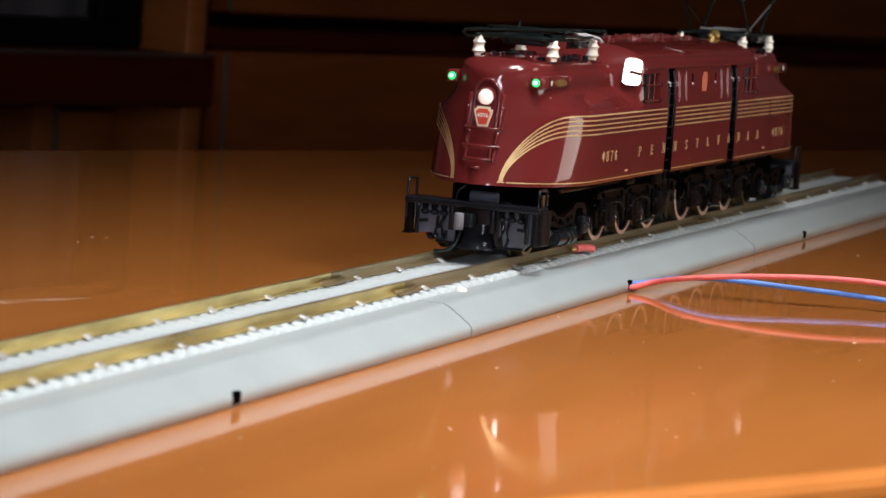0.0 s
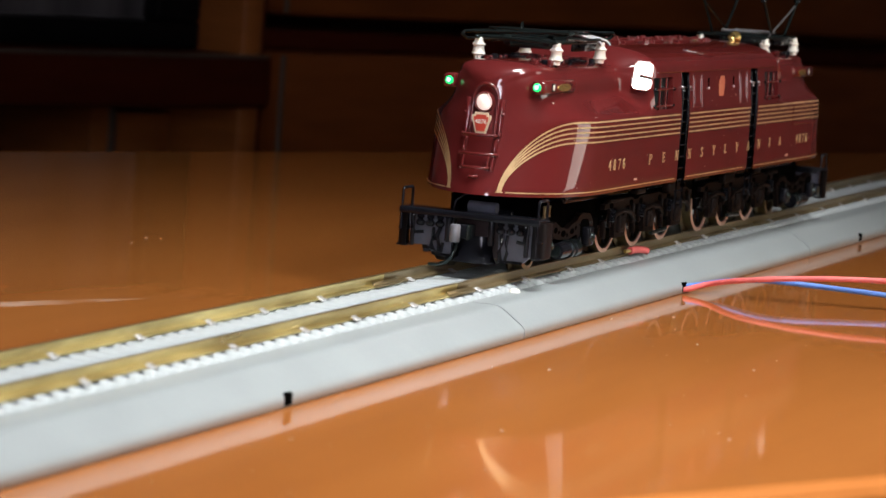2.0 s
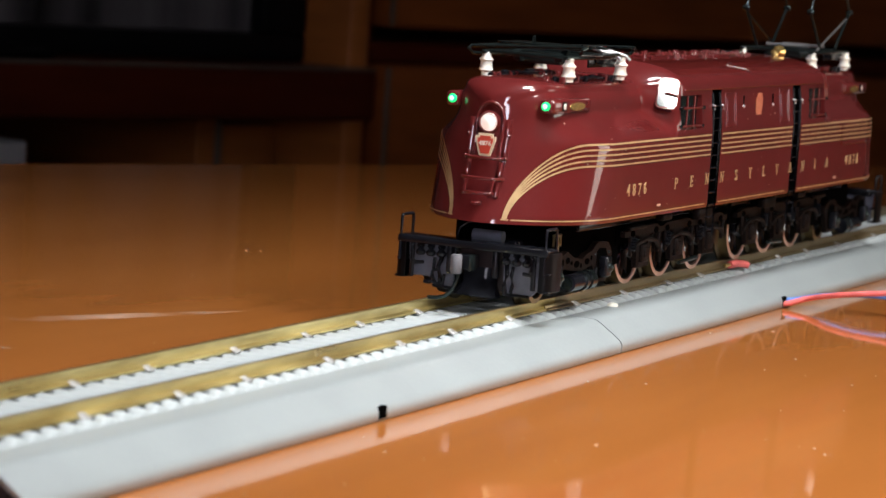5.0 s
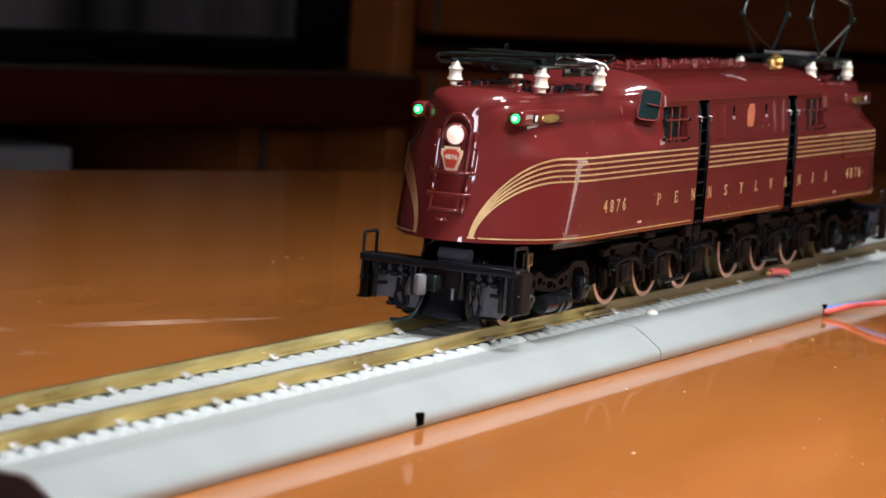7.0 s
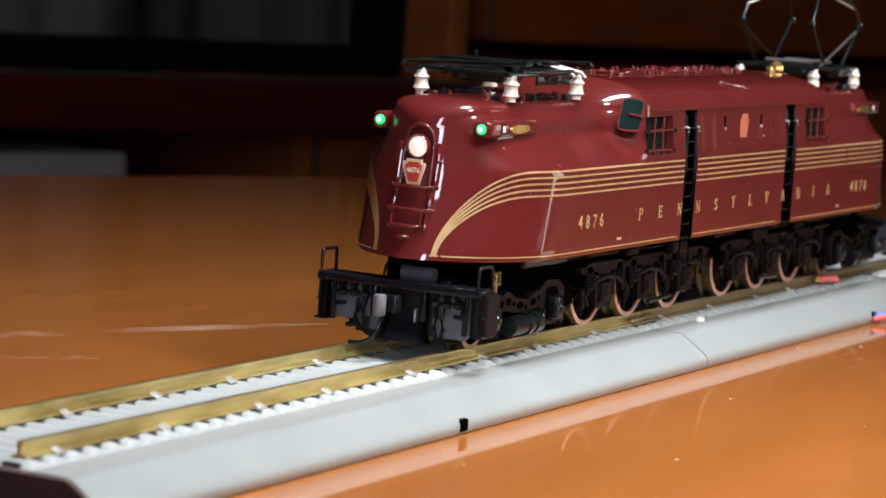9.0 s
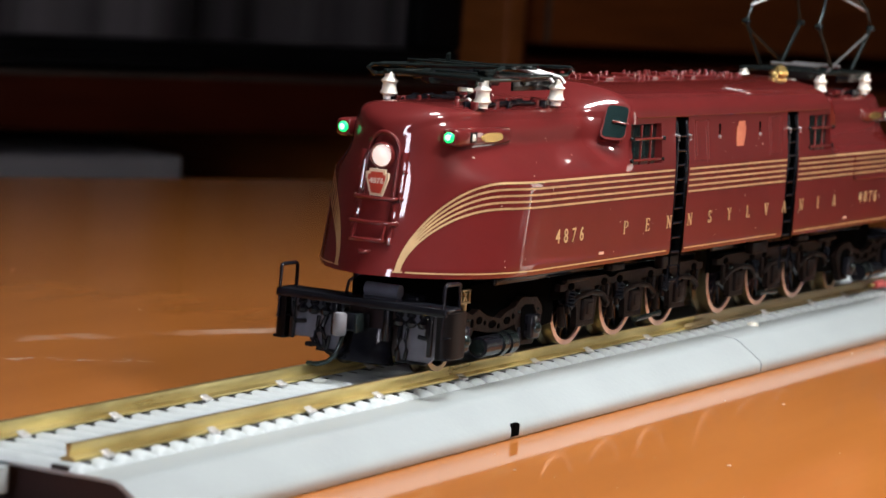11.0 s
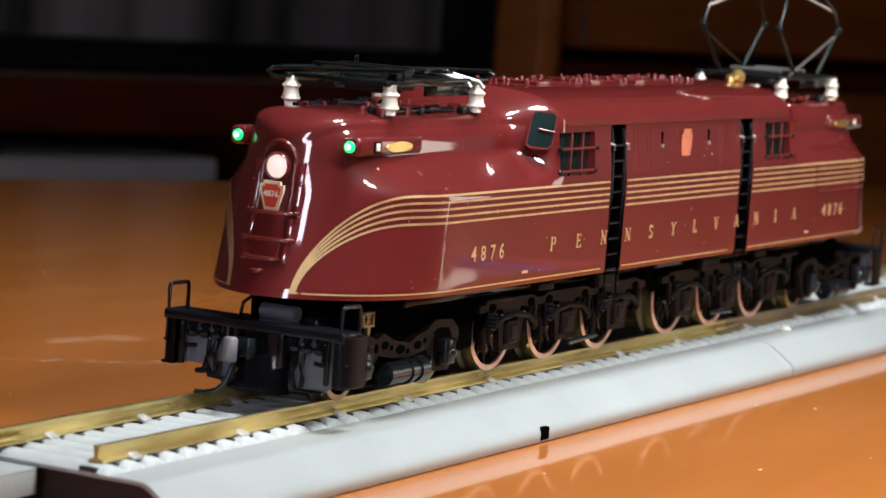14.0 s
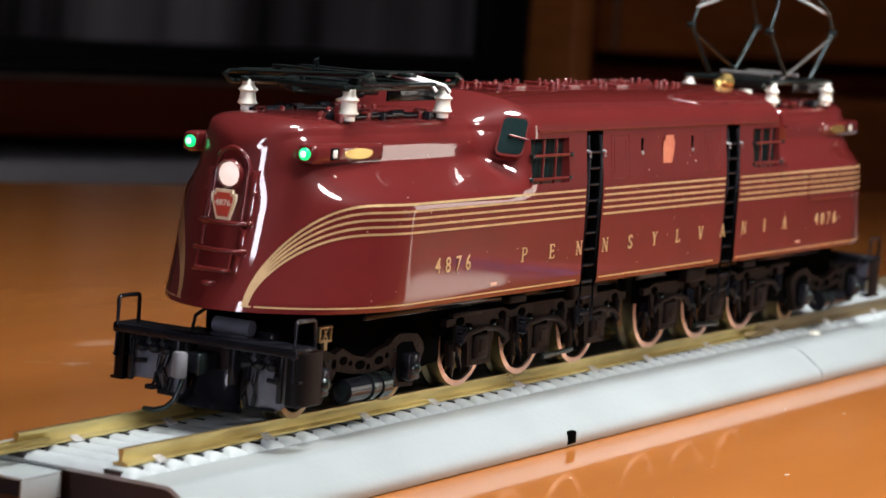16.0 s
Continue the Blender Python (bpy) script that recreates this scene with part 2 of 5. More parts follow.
def room():
    x0, x1, y0, y1, z0, z1 = -2000, 2600, -2200, 1900, -740, 1700
    for name, c, s, m in (
            ("floor", ((x0 + x1) / 2, (y0 + y1) / 2, z0 - 30), (x1 - x0 + 200, y1 - y0 + 200, 60), M_FLOOR),
            ("ceiling", ((x0 + x1) / 2, (y0 + y1) / 2, z1 + 30), (x1 - x0 + 200, y1 - y0 + 200, 60), M_CEIL),
            ("wall_north", ((x0 + x1) / 2, y1 + 50, (z0 + z1) / 2), (x1 - x0 + 200, 100, z1 - z0), M_WALL),
            ("wall_south", ((x0 + x1) / 2, y0 - 50, (z0 + z1) / 2), (x1 - x0 + 200, 100, z1 - z0), M_WALL),
            ("wall_east", (x1 + 50, (y0 + y1) / 2, (z0 + z1) / 2), (100, y1 - y0, z1 - z0), M_WALL),
            ("wall_west", (x0 - 50, (y0 - 810) / 2, (z0 + z1) / 2), (100, -810 - y0, z1 - z0), M_WALL),
            ("wall_west_far", (x0 - 50, (-570 + y1) / 2, (z0 + z1) / 2), (100, y1 + 570, z1 - z0), M_WALL),
            ("wall_west_sill", (x0 - 50, -690, (z0 + 20) / 2), (100, 240, 20 - z0), M_WALL),
            ("wall_west_lintel", (x0 - 50, -690, (920 + z1) / 2), (100, 240, z1 - 920), M_WALL)):
        bm = B()
        box(bm, c, s)
        tagged(part(name, bm, m, smooth=False), kind="structure")


def west_window():
    """A narrow lit window behind the camera, which shows as a streak on the nose."""
    e = empty("window_1", (-2050, -690, 20))
    bm = B()
    box(bm, (0, 0, 450), (8, 356, 896))
    part("pane", bm, M_PANE, e, "bright window pane", smooth=False)
    for y in (-168, 168):
        bm = B()
        box(bm, (20, y, 450), (40, 20, 896), 3)
        part("window_frame", bm, M_CEIL, e)
    bm = B()
    box(bm, (20, 0, 450), (40, 316, 12), 3)
    part("glazing_bar", bm, M_CEIL, e)
    tagged(e, kind="structure")


def mirrored_panel():
    """An unseen glowing panel, added and cut to shape for the pale patch mirrored in the body side."""
    e = empty("mirrored_glow_panel", (352, -262, TABLE))
    outline = [(-80, 0), (-72, 0), (-64, 12), (-40, 17), (10, 21), (78, 25), (78, 164), (-64, 164), (-69, 40)]
    bm = B()
    plate(bm, outline, -4, 4)
    body = part("panel_case", bm, M_CEIL, e)
    bm = B()
    plate(bm, [(x * 0.98, 82 + (z - 82) * 0.98) for x, z in outline], 4.0, 5.2)
    part("diffuser", bm, M_GLOWPANEL, body, "glowing white diffuser")
    bm = B()
    box(bm, (0, -60, 4), (110, 60, 8), 2)
    box(bm, (0, -36, 26), (14, 12, 46), 1)
    box(bm, (0, -20, 46), (14, 34, 8), 1)
    part("foot", bm, M_CEIL, e)
    tagged(e, "unseen glowing white panel added for the pale reflection in the body", "panel lamp")


def pendant_lamp():
    """A round lamp hanging over the table on its cord."""
    e = empty("pendant_lamp", (40, -200, 820))
    bm = B()
    lathe(bm, [(18, 96), (30, 90), (70, 52), (128, 6), (134, -6), (131, -6), (66, 46), (26, 82)], (0, 0, 0), seg=40)
    part("shade", bm, M_CEIL, e, "white enamel shade")
    bm = B()
    lathe(bm, [(112, 2), (114, -4), (70, -8), (0.5, -9)], (0, 0, 0), seg=40)
    part("diffuser", bm, M_LAMP, e, "glowing white diffuser")
    bm = B()
    tube(bm, [(0, 0, 94), (0, 0, 880)], 4, 8)
    part("cord", bm, M_CEIL, e)
    tagged(e, "round white glowing pendant lamp hanging over the table", "pendant lamp")


def fill_floor_lamp():
    """Unseen reading lamp on the floor beside the table, added as side fill, its head turned to the track."""
    e = empty("fill_floor_lamp", (-150, -640, -740))
    bm = B()
    lathe(bm, [(120, 0), (120, 14), (20, 24), (9, 30)], (0, 0, 0), seg=32)
    part("base", bm, M_BLACK, e)
    bm = B()
    tube(bm, [(0, 0, 24), (0, 0, 1170), (12, 30, 1230), (50, 110, 1262), (78, 165, 1262)], 7, 10)
    part("pole", bm, M_BLACK, e)
    aim_m = look((0.09, 0.22, 1.203), (0.20, 0.61, 0.76))
    for name, prof, m, label in (("shade", [(20, 62), (34, 55), (60, 6), (62, 2)], M_CEIL, "white enamel shade"), ("diffuser", [(0.5, 4), (54, 4.5), (55, 8), (0.5, 9)], M_LAMP, "glowing white diffuser")):
        bm = B()
        lathe(bm, prof, (0, 0, 0), seg=32)
        for v in bm.verts:
            v.co = (aim_m @ (v.co * MM)) / MM
        part(name, bm, m, e, label)
    tagged(e, "unseen white floor lamp added as side fill on the track", "floor lamp")


# table: its near edge and its far edge as lines on the top
TABLE = -1.35
SCRATCH_A, SCRATCH_B = Vector((-2.0, 85.0)), Vector((20.0, 66.0))
STREAK_A, STREAK_B = Vector((-19.0, 118.0)), Vector((118.0, 54.7))


def table():
    e = empty("dining_table", (250, 60, -740 + TABLE))
    near_a, near_b = Vector((-623, 232)), Vector((919, -646))
    far_a, far_b = Vector((-520, 708)), Vector((1500, -241))
    pts = [near_a, near_b, Vector((1500, -646)), far_b, far_a]
    bm = B()
    lo = [bm.verts.new((p.x - 250, p.y - 60, 740 - 26)) for p in pts]
    hi = [bm.verts.new((p.x - 250, p.y - 60, 740)) for p in pts]
    n = len(pts)
    for k in range(n):
        bm.faces.new((lo[k], lo[(k + 1) % n], hi[(k + 1) % n], hi[k]))
    bm.faces.new(lo[::-1])
    bm.faces.new(hi)
    bmesh.ops.recalc_face_normals(bm, faces=bm.faces[:])
    bmesh.ops.bevel(bm, geom=[ed for ed in bm.edges if all(v.co.z > 739 for v in ed.verts)], offset=4, segments=4, affect="EDGES", profile=0.5)
    part("tabletop", bm, M_TABLE, e, smooth=False)
    bm = B()
    inset = [p * 0.93 + Vector((250, 60)) * 0.07 for p in pts]
    lo = [bm.verts.new((p.x - 250, p.y - 60, 740 - 90)) for p in inset]
    hi = [bm.verts.new((p.x - 250, p.y - 60, 740 - 26)) for p in inset]
    for k in range(n):
        bm.faces.new((lo[k], lo[(k + 1) % n], hi[(k + 1) % n], hi[k]))
    bmesh.ops.recalc_face_normals(bm, faces=bm.faces[:])
    part("apron", bm, M_TEDGE, e)
    for p in (inset[0], inset[1], inset[3], inset[4]):
        q = p * 0.94 + Vector((250, 60)) * 0.06
        bm = B()
        box(bm, (q.x - 250, q.y - 60, 357), (60, 60, 714), 4)
        part("leg", bm, M_TEDGE, e)
    # thin pale streak with patchy cover, just above the tabletop
    bm = B()
    rng = random.Random(3)
    left, right = [], []
    for k in range(25):
        t = k / 24
        w = 3.6 * math.sin(math.pi * min(1, t * 1.1 + 0.02)) ** 0.5 * rng.uniform(0.8, 1.1) + 0.2
        c = STREAK_A.lerp(STREAK_B, t)
        n = Vector((-(STREAK_B - STREAK_A).y, (STREAK_B - STREAK_A).x)).normalized() * w
        left.append(bm.verts.new((c.x + n.x - 250, c.y + n.y - 60, 740.05)))
        right.append(bm.verts.new((c.x - n.x - 250, c.y - n.y - 60, 740.05)))
    for k in range(24):
        bm.faces.new((right[k], right[k + 1], left[k + 1], left[k]))
    part("pale_streak", bm, M_STREAK, e, "pale patchy streak on the lacquer", smooth=False)
    tagged(e, "glossy orange-brown lacquered wooden table", "table")


def wall_cabinet():
    """Dark wooden wall unit behind the table: drawers on one side, an open bay on the other."""
    e = empty("wall_cabinet", (0, 0, -740))
    dz = 740

    def piece(name, bm, m, label=""):
        return part(name, bm, m, e, label, dz=dz)
    bm = B()
    bgbox(bm, -560, 900, -740, 700, 330, 350)
    piece("cabinet_back", bm, M_CAB)
    for s0, s1 in ((-21, -6), (880, 900), (-560, -545)):
        bm = B()
        bgbox(bm, s0, s1, -740, 700, 4, 330, 2)
        piece("stile", bm, M_STILE)
    bm = B()
    bgbox(bm, -6, -1, -740, 700, 8, 330, 0.5)
    piece("divider", bm, M_CAB)
    bm = B()
    bgbox(bm, -545, -3, -22, 8, -2, 330, 3)
    piece("shelf", bm, M_CAB, "thick dark reddish wooden shelf")
    for z0, z1 in ((32, 210), (222, 400), (-130, 10.5), (-330, -142)):
        bm = B()
        bgbox(bm, 0, 879, z0, z1, -6, 14, 3)
        piece("drawer_front", bm, M_CAB2)
        bm = B()
        bgbox(bm, -0.4, 2.2, z0 + 1, z1 - 1, -7.2, -5.5, 0.3)
        piece("edge_strip", bm, M_EDGEPALE, "pale edge strip")
    for z0, z1 in ((11.5, 23),):
        bm = B()
        bgbox(bm, -1, 879, z0, z1, 10, 60, 1)
        piece("rail", bm, M_CAB)
    bm = B()
    bgbox(bm, -82, -64, -300, -26, 60, 300, 1)
    piece("upright", bm, M_STILE)
    bm = B()
    bgbox(bm, -69.5, -65.8, -299, -27, 57.6, 59.8, 0.3)
    piece("edge_strip", bm, M_EDGEPALE, "pale edge strip")
    bm = B()
    bgbox(bm, -544, -6, 6.4, 8.4, -3.2, -1.0, 0.3)
    piece("edge_strip", bm, M_EDGEPALE, "pale edge strip")
    bm = B()
    bgbox(bm, -63.5, -22, -300, -30, 62, 300, 1)
    piece("inner_box", bm, M_STILE)
    # near-black sheet before the cabinet back, the bay's shade as colour
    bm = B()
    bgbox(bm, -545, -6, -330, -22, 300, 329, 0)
    piece("back_panel", bm, M_BAY_SHADE)
    tagged(e, "dark brown wooden wall cabinet with drawers and open bay", "cabinet")


def screen_box():
    """A dark set with a glass front on the shelf."""
    e = empty("television", (0, 0, 8))
    bm = B()
    for a in ((-520, -22.5, 8.6, 24, 40, 90), (-520, -22.5, 300, 320, 40, 90), (-55, -22.5, 24, 300, 40, 90), (-520, -490, 24, 300, 40, 90)):
        bgbox(bm, *a, 2)
    part("frame", bm, M_BLACKGLOSS, e, "glossy black frame", dz=-8)
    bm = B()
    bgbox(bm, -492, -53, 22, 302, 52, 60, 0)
    part("screen", bm, M_SCREEN, e, "dark glass with pale reflections painted as streaks", dz=-8)
    bm = B()
    bgbox(bm, -515, -27, 10, 318, 91, 210, 4)
    part("case", bm, M_BLACKGLOSS, e, dz=-8)
    bm = B()
    bgbox(bm, -396, -222, 9, 14.5, 2, 38, 2)
    part("soundbar_foot", bm, M_BLACKGLOSS, e, dz=-8)
    tagged(e, "black television with dark glass screen on a shelf", "television")
    e = empty("storage_box", (0, 0, 0))
    bm = B()
    bgbox(bm, -446, -211, -60, -37.5, 40, 250, 2)
    part("carton", bm, M_WHITEBOX, e)
    bm = B()
    bgbox(bm, -450, -207, -66, -60, 36, 254, 1)
    part("tray", bm, M_BLACKGLOSS, e)
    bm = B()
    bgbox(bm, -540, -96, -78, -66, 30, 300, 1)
    part("board", bm, M_BAY_SHADE, e)
    tagged(e, "pale grey flat carton inside the dark cabinet bay", "box")


# ------------------------------------------------------------------ the track
SECTION = 228.6
START = -113.0
RAIL_TOP = 9.1
GAUGE_Y = 8.7


def bed_profile():
    half = [(22.8, -1.32), (24.8, -1.3), (25.15, -1.0), (25.25, 0.2), (25.15, 0.8), (24.8, 1.35), (24.0, 2.0), (21.8, 3.5), (19.9, 4.75), (19.2, 5.15), (18.4, 5.4), (17.0, 5.45)]
    out = [(-y, z) for y, z in half] + half[::-1]
    inn = [(y * 0.975, max(TABLE + 0.04, z - 0.55)) for y, z in out[::-1]]
    return out + inn


def rail_profile():
    return [(-1.25, 0), (1.25, 0), (1.25, 0.35), (0.32, 0.65), (0.32, 1.55), (0.48, 1.75), (0.48, 2.35), (0.36, 2.45), (-0.36, 2.45), (-0.48, 2.35), (-0.48, 1.75), (-0.32, 1.55), (-0.32, 0.65), (-1.25, 0.35)]


def track_section(x0, length, clips_near, clips_far, joiner, extra, bright):
    e = empty("track_section", (x0, 0, 0))
    bm = B()
    prof = bed_profile()
    extrude_x(bm, prof, 0.26, length - 0.26)
    part("roadbed", bm, M_BED, e, "grey enamelled sheet-metal roadbed")
    # pressed sleepers
    step = 5.05
    n = int(length / step)
    tie_me = None
    for i in range(n):
        x = (i + 0.5) * length / n
        if tie_me is None:
            bm = B()
            seg = 8
            rows = []
            for yy, sc in ((-12.3, 0.0), (-12.0, 0.55), (-11.2, 0.9), (-10.2, 1.0), (10.2, 1.0), (11.2, 0.9), (12.0, 0.55), (12.3, 0.0)):
                rows.append([bm.verts.new((-2.4 + 4.8 * j / seg, yy, 0.02 + 1.1 * sc * math.sin(math.pi * j / seg) ** 0.6)) for j in range(seg + 1)])
            for a, b in zip(rows, rows[1:]):
                for j in range(seg):
                    bm.faces.new((a[j], a[j + 1], b[j + 1], b[j]))
            bmesh.ops.recalc_face_normals(bm, faces=bm.faces[:])
            if sum(f.normal.z for f in bm.faces) < 0:
                bmesh.ops.reverse_faces(bm, faces=bm.faces[:])
            ob = part("sleeper", bm, M_TIE, e)
            tie_me = ob.data
        else:
            ob = new("sleeper", tie_me)
            ob.parent = e
        ob.location = (x * MM, 0, 5.45 * MM)
    start = 2.0 if bright else 0.1
    for y in (-GAUGE_Y, GAUGE_Y):
        bm = B()
        extrude_x(bm, [(a, b + 6.65) for a, b in rail_profile()], start if y < 0 else 0.1, length - 0.1, y)
        bm.faces.ensure_lookup_table()
        for f in bm.faces:
            if f.normal.z > 0.9 and f.calc_center_median().z > 8.9:
                f.material_index = 1
        part("rail", bm, None, e, "brass rail with worn head" if bright else "dull tarnished rail", mats=[M_BRASS if bright else M_BRASS2, M_RAILTOP])
        bm = B()
        box(bm, (length / 2, y, 5.85), (length - 0.4, 3.0, 0.7))
        part("insulation_strip", bm, M_RAIL_INS, e)
    for y, sgn, xs in ((-GAUGE_Y, -1, clips_near), (GAUGE_Y, -1, clips_far)):
        for x in xs:
            bm = B()
            box(bm, (x - x0, y + sgn * 1.5, 6.75), (2.3, 1.3, 0.5), 0.12, rx=-18 * sgn)
            box(bm, (x - x0, y + sgn * 0.85, 7.15), (1.9, 0.7, 0.35), 0.1, rx=-20 * sgn)
            part("clip", bm, M_CLIP, e)
    for y, x in joiner:
        bm = B()
        for sgn in (-1, 1):
            box(bm, (x - x0, y + sgn * 0.85, 7.35), (13.0, 0.4, 1.0), 0.15, rx=16 * sgn)
            box(bm, (x - x0, y + sgn * 1.5, 6.98), (13.0, 1.2, 0.4), 0.1)
        part("rail_joiner", bm, M_BRASS if bright else M_BRASS2, e, "folded brass rail joiner" if bright else "tarnished rail joiner")
    for x in extra:
        # black plug for the shade inside the notch
        bm = B()
        plate(bm, [(x - x0 - 1.5, -0.75), (x - x0 + 1.5, -0.75), (x - x0 + 1.5, 1.15), (x - x0 + 1.0, 1.5), (x - x0 - 1.0, 1.5), (x - x0 - 1.5, 1.15)], -25.35, -24.0)
        part("notch", bm, M_SHADE_BLACK, e, "small roadbed notch drawn as a shade-black plug", smooth=False)
    tagged(e, "grey metal roadbed track section with brass rails", "track", "track sections")
    return e


def track():
    near = [-103.0, -74.6, -45.5, -23.0, 7.8, 37.5, 61.0, 89.5]
    far = [-100.0, -76.0, -49.9, -26.2, 4.5, 32.1, 55.2, 82.0]
    for i in range(3):
        s = i * SECTION
        x0 = START + s
        extra = [0.0] if i == 0 else ([226.5] if i == 1 else [402.0])
        join = [(GAUGE_Y, x0 + 0.5)] if i == 0 else [(GAUGE_Y, x0), (-GAUGE_Y, x0)]
        e = track_section(x0, SECTION, [x + s for x in near], [x + s for x in far], join, extra, i == 0)
        if i == 0:
            # dark sheet closes the hollow end and carries its shade as colour
            bm = B()
            plate(bm, [(4.5, TABLE + 0.03), (7, TABLE + 0.03), (7, 4.6), (4.5, 4.6)], -19.0, 19.0)
            part("end_stiffener", bm, M_SHADED_SHEET, e, "sheet coloured near black for the shade inside the roadbed end", smooth=False)
            # joining tongue bent out of the open end
            bm = B()
            box(bm, (-4.2, 9.5, 4.55), (9.4, 18.5, 0.5), 0.15)
            box(bm, (-4.2, 0.5, 2.6), (9.4, 0.5, 3.7), 0.15)
            box(bm, (-4.2, 18.5, 2.6), (9.4, 0.5, 3.7), 0.15)
            part("joining_tongue", bm, M_BED, e, "grey sheet-metal joining tongue")


def table_dust():
    """Specks of dust and fine scratches lying on the lacquer."""
    rng = random.Random(11)
    bm = B()
    for i in range(190):
        x = rng.uniform(-140, 420)
        y = rng.choice((rng.uniform(-110, -27), rng.uniform(27, 240)))
        if y < -(0.55 * (x + 140)) - 20 or y > 300 - 0.3 * x:
            continue
        r = rng.uniform(0.06, 0.17) * (2.0 if rng.random() < 0.08 else 1)
        a = rng.uniform(0, math.tau)
        long = rng.choice((1, 1, 1, 3.5))
        q = [(math.cos(a + k * 1.57) * r * (long if k % 2 == 0 else 1), math.sin(a + k * 1.57) * r * (long if k % 2 == 0 else 1)) for k in range(4)]
        top = [bm.verts.new((x + dx * 0.7, y + dy * 0.7, TABLE + 0.16)) for dx, dy in q]
        bot = [bm.verts.new((x + dx, y + dy, TABLE + 0.01)) for dx, dy in q]
        bm.faces.new(top)
        for k in range(4):
            bm.faces.new((bot[k], bot[(k + 1) % 4], top[(k + 1) % 4], top[k]))
    # short scratches in the lacquer beyond the track
    for i in range(26):
        t = rng.uniform(-0.25, 1.1)
        c = SCRATCH_A.lerp(SCRATCH_B, t) + Vector((rng.uniform(-2, 2), rng.uniform(-2.5, 2.5)))
        d = (SCRATCH_B - SCRATCH_A).normalized() * rng.uniform(0.5, 2.4)
        n = Vector((-d.y, d.x)).normalized() * rng.uniform(0.08, 0.22)
        top = [bm.verts.new((c.x + a * d.x + b * n.x, c.y + a * d.y + b * n.y, TABLE + 0.04)) for a, b in ((-1, 0), (0, -1), (1, 0), (0, 1))]
        bm.faces.new(top)
    tagged(part("dust", bm, M_DUST, smooth=False), "pale dust specks scattered on the lacquered table", "dust", kind="stuff")


def feed_wires():
    e = empty("feed_wires", (226.5, -25, 0))
    def run(name, pts, m, label):
        q = []
        for a, b, c, d in zip([pts[0]] + pts[:-2], pts[:-1], pts[1:], pts[2:] + [pts[-1]]):
            a, b, c, d = map(Vector, (a, b, c, d))
            for k in range(8):
                t = k / 8
                q.append(0.5 * (2 * b + (c - a) * t + (2 * a - 5 * b + 4 * c - d) * t * t + (3 * b - a - 3 * c + d) * t ** 3))
        q.append(Vector(pts[-1]))
        bm = B()
        tube(bm, [p - Vector((226.5, -25, 0)) for p in q], 0.7, 10)
        part(name, bm, m, e, label)
    run("red_wire", [(228, -20, -0.3), (226, -25.5, -0.2), (231, -29.5, 1.1), (229.5, -38.5, 3.2), (232.3, -50.8, 4.8), (236.6, -64.5, 5.8), (241.8, -77.2, 6.0), (245, -88.4, 5.4), (247.5, -108.7, 3.2), (247.5, -139, 0.0), (242, -184, TABLE + 0.7)], M_WRED, "red insulated wire")
    run("blue_wire", [(229, -20, 0.4), (228, -25.5, 0.5), (235.3, -32.5, 1.8), (235.3, -41.3, 3.1), (235.7, -50.4, 3.3), (239.7, -63, 2.7), (243.3, -76.2, 2.1), (244.3, -86.8, 1.6), (242.3, -103.5, 0.3), (237.2, -129, -0.5), (229.2, -169.5, TABLE + 0.7)], M_WBLUE, "blue insulated wire")
    tagged(e, "red and blue feed wires running from the track", "wires")
    e = empty("wire_scrap", (229, -10.8, 6.6))
    bm = B()
    tube(bm, [(-3.5, 0.3, 1.3), (0, -0.4, 1.5), (3.2, -1.0, 1.2), (4.5, -1.6, 0.9)], 0.95, 10)
    part("insulation", bm, M_WRED, e)
    bm = B()
    tube(bm, [(-5.5, 0.9, 1.2), (-3.4, 0.3, 1.3)], 0.5, 8)
    part("bare_end", bm, M_BRASS, e)
    tagged(e, "short red wire soldered beside the rail", "wire")
    e = empty("glue_blob", (139.5, -13.2, 5.45))
    bm = B()
    lathe(bm, [(1.3, 0), (1.2, 0.4), (0.7, 0.75), (0.05, 0.85)], (0, 0, 0), seg=14)
    part("blob", bm, M_WHITE, e)
    tagged(e, "small white glue blob on the grey roadbed", "blob")

# ------------------------------------------------------------------ the model locomotive
TIP = 123.0
SILL = 26.0
LOCO_X = 299.7
RZ = -RAIL_TOP


def plan_half(u):
    a = abs(u)
    if a <= 92:
        return 19.5
    q = min(1.0, (a - 92) / (TIP - 92))
    return 19.5 * (1 - q ** 2.2) ** 0.55


def lean(u, z):
    """The nose leans back from the sill to the roof."""
    a = abs(u)
    k = smooth01((a - 84) / (TIP - 84))
    s = 5.6 * math.sin(math.pi / 2 * min(1.0, max(0.0, (z - SILL) / 26))) * k
    return -math.copysign(s, u)


def hood_y(u, z):
    wl = plan_half(u)
    wh = 0.75 * wl * 12.0 / (wl ** 8 + 12.0 ** 8) ** 0.125 + 0.25 * wl * 12.0 / 19.5
    y = wl + (wh - wl) * smooth01((z - 42.2) / 7.2)
    if z > 49.5:
        y *= (1 - min(1.0, (z - 49.5) / 6.5) ** 2.6) ** (1 / 2.6)
    return y


def cab_y(z):
    return 19.5 - 0.9 * smooth01((z - 42) / 12)


LEVELS = [26, 26.6, 28, 29.5, 31, 32.5, 34, 35.5, 37, 38.5, 40, 41.2, 42, 42.6, 43.2, 43.8, 44.3, 44.55, 44.75, 45.3, 46, 46.6, 47.2, 47.8, 48.4, 49, 49.5, 50, 50.5, 51, 51.6, 52.1, 52.3, 52.7, 53.1, 53.3]
SLOTS = [(-33.4, -27.2), (27.2, 33.4)]
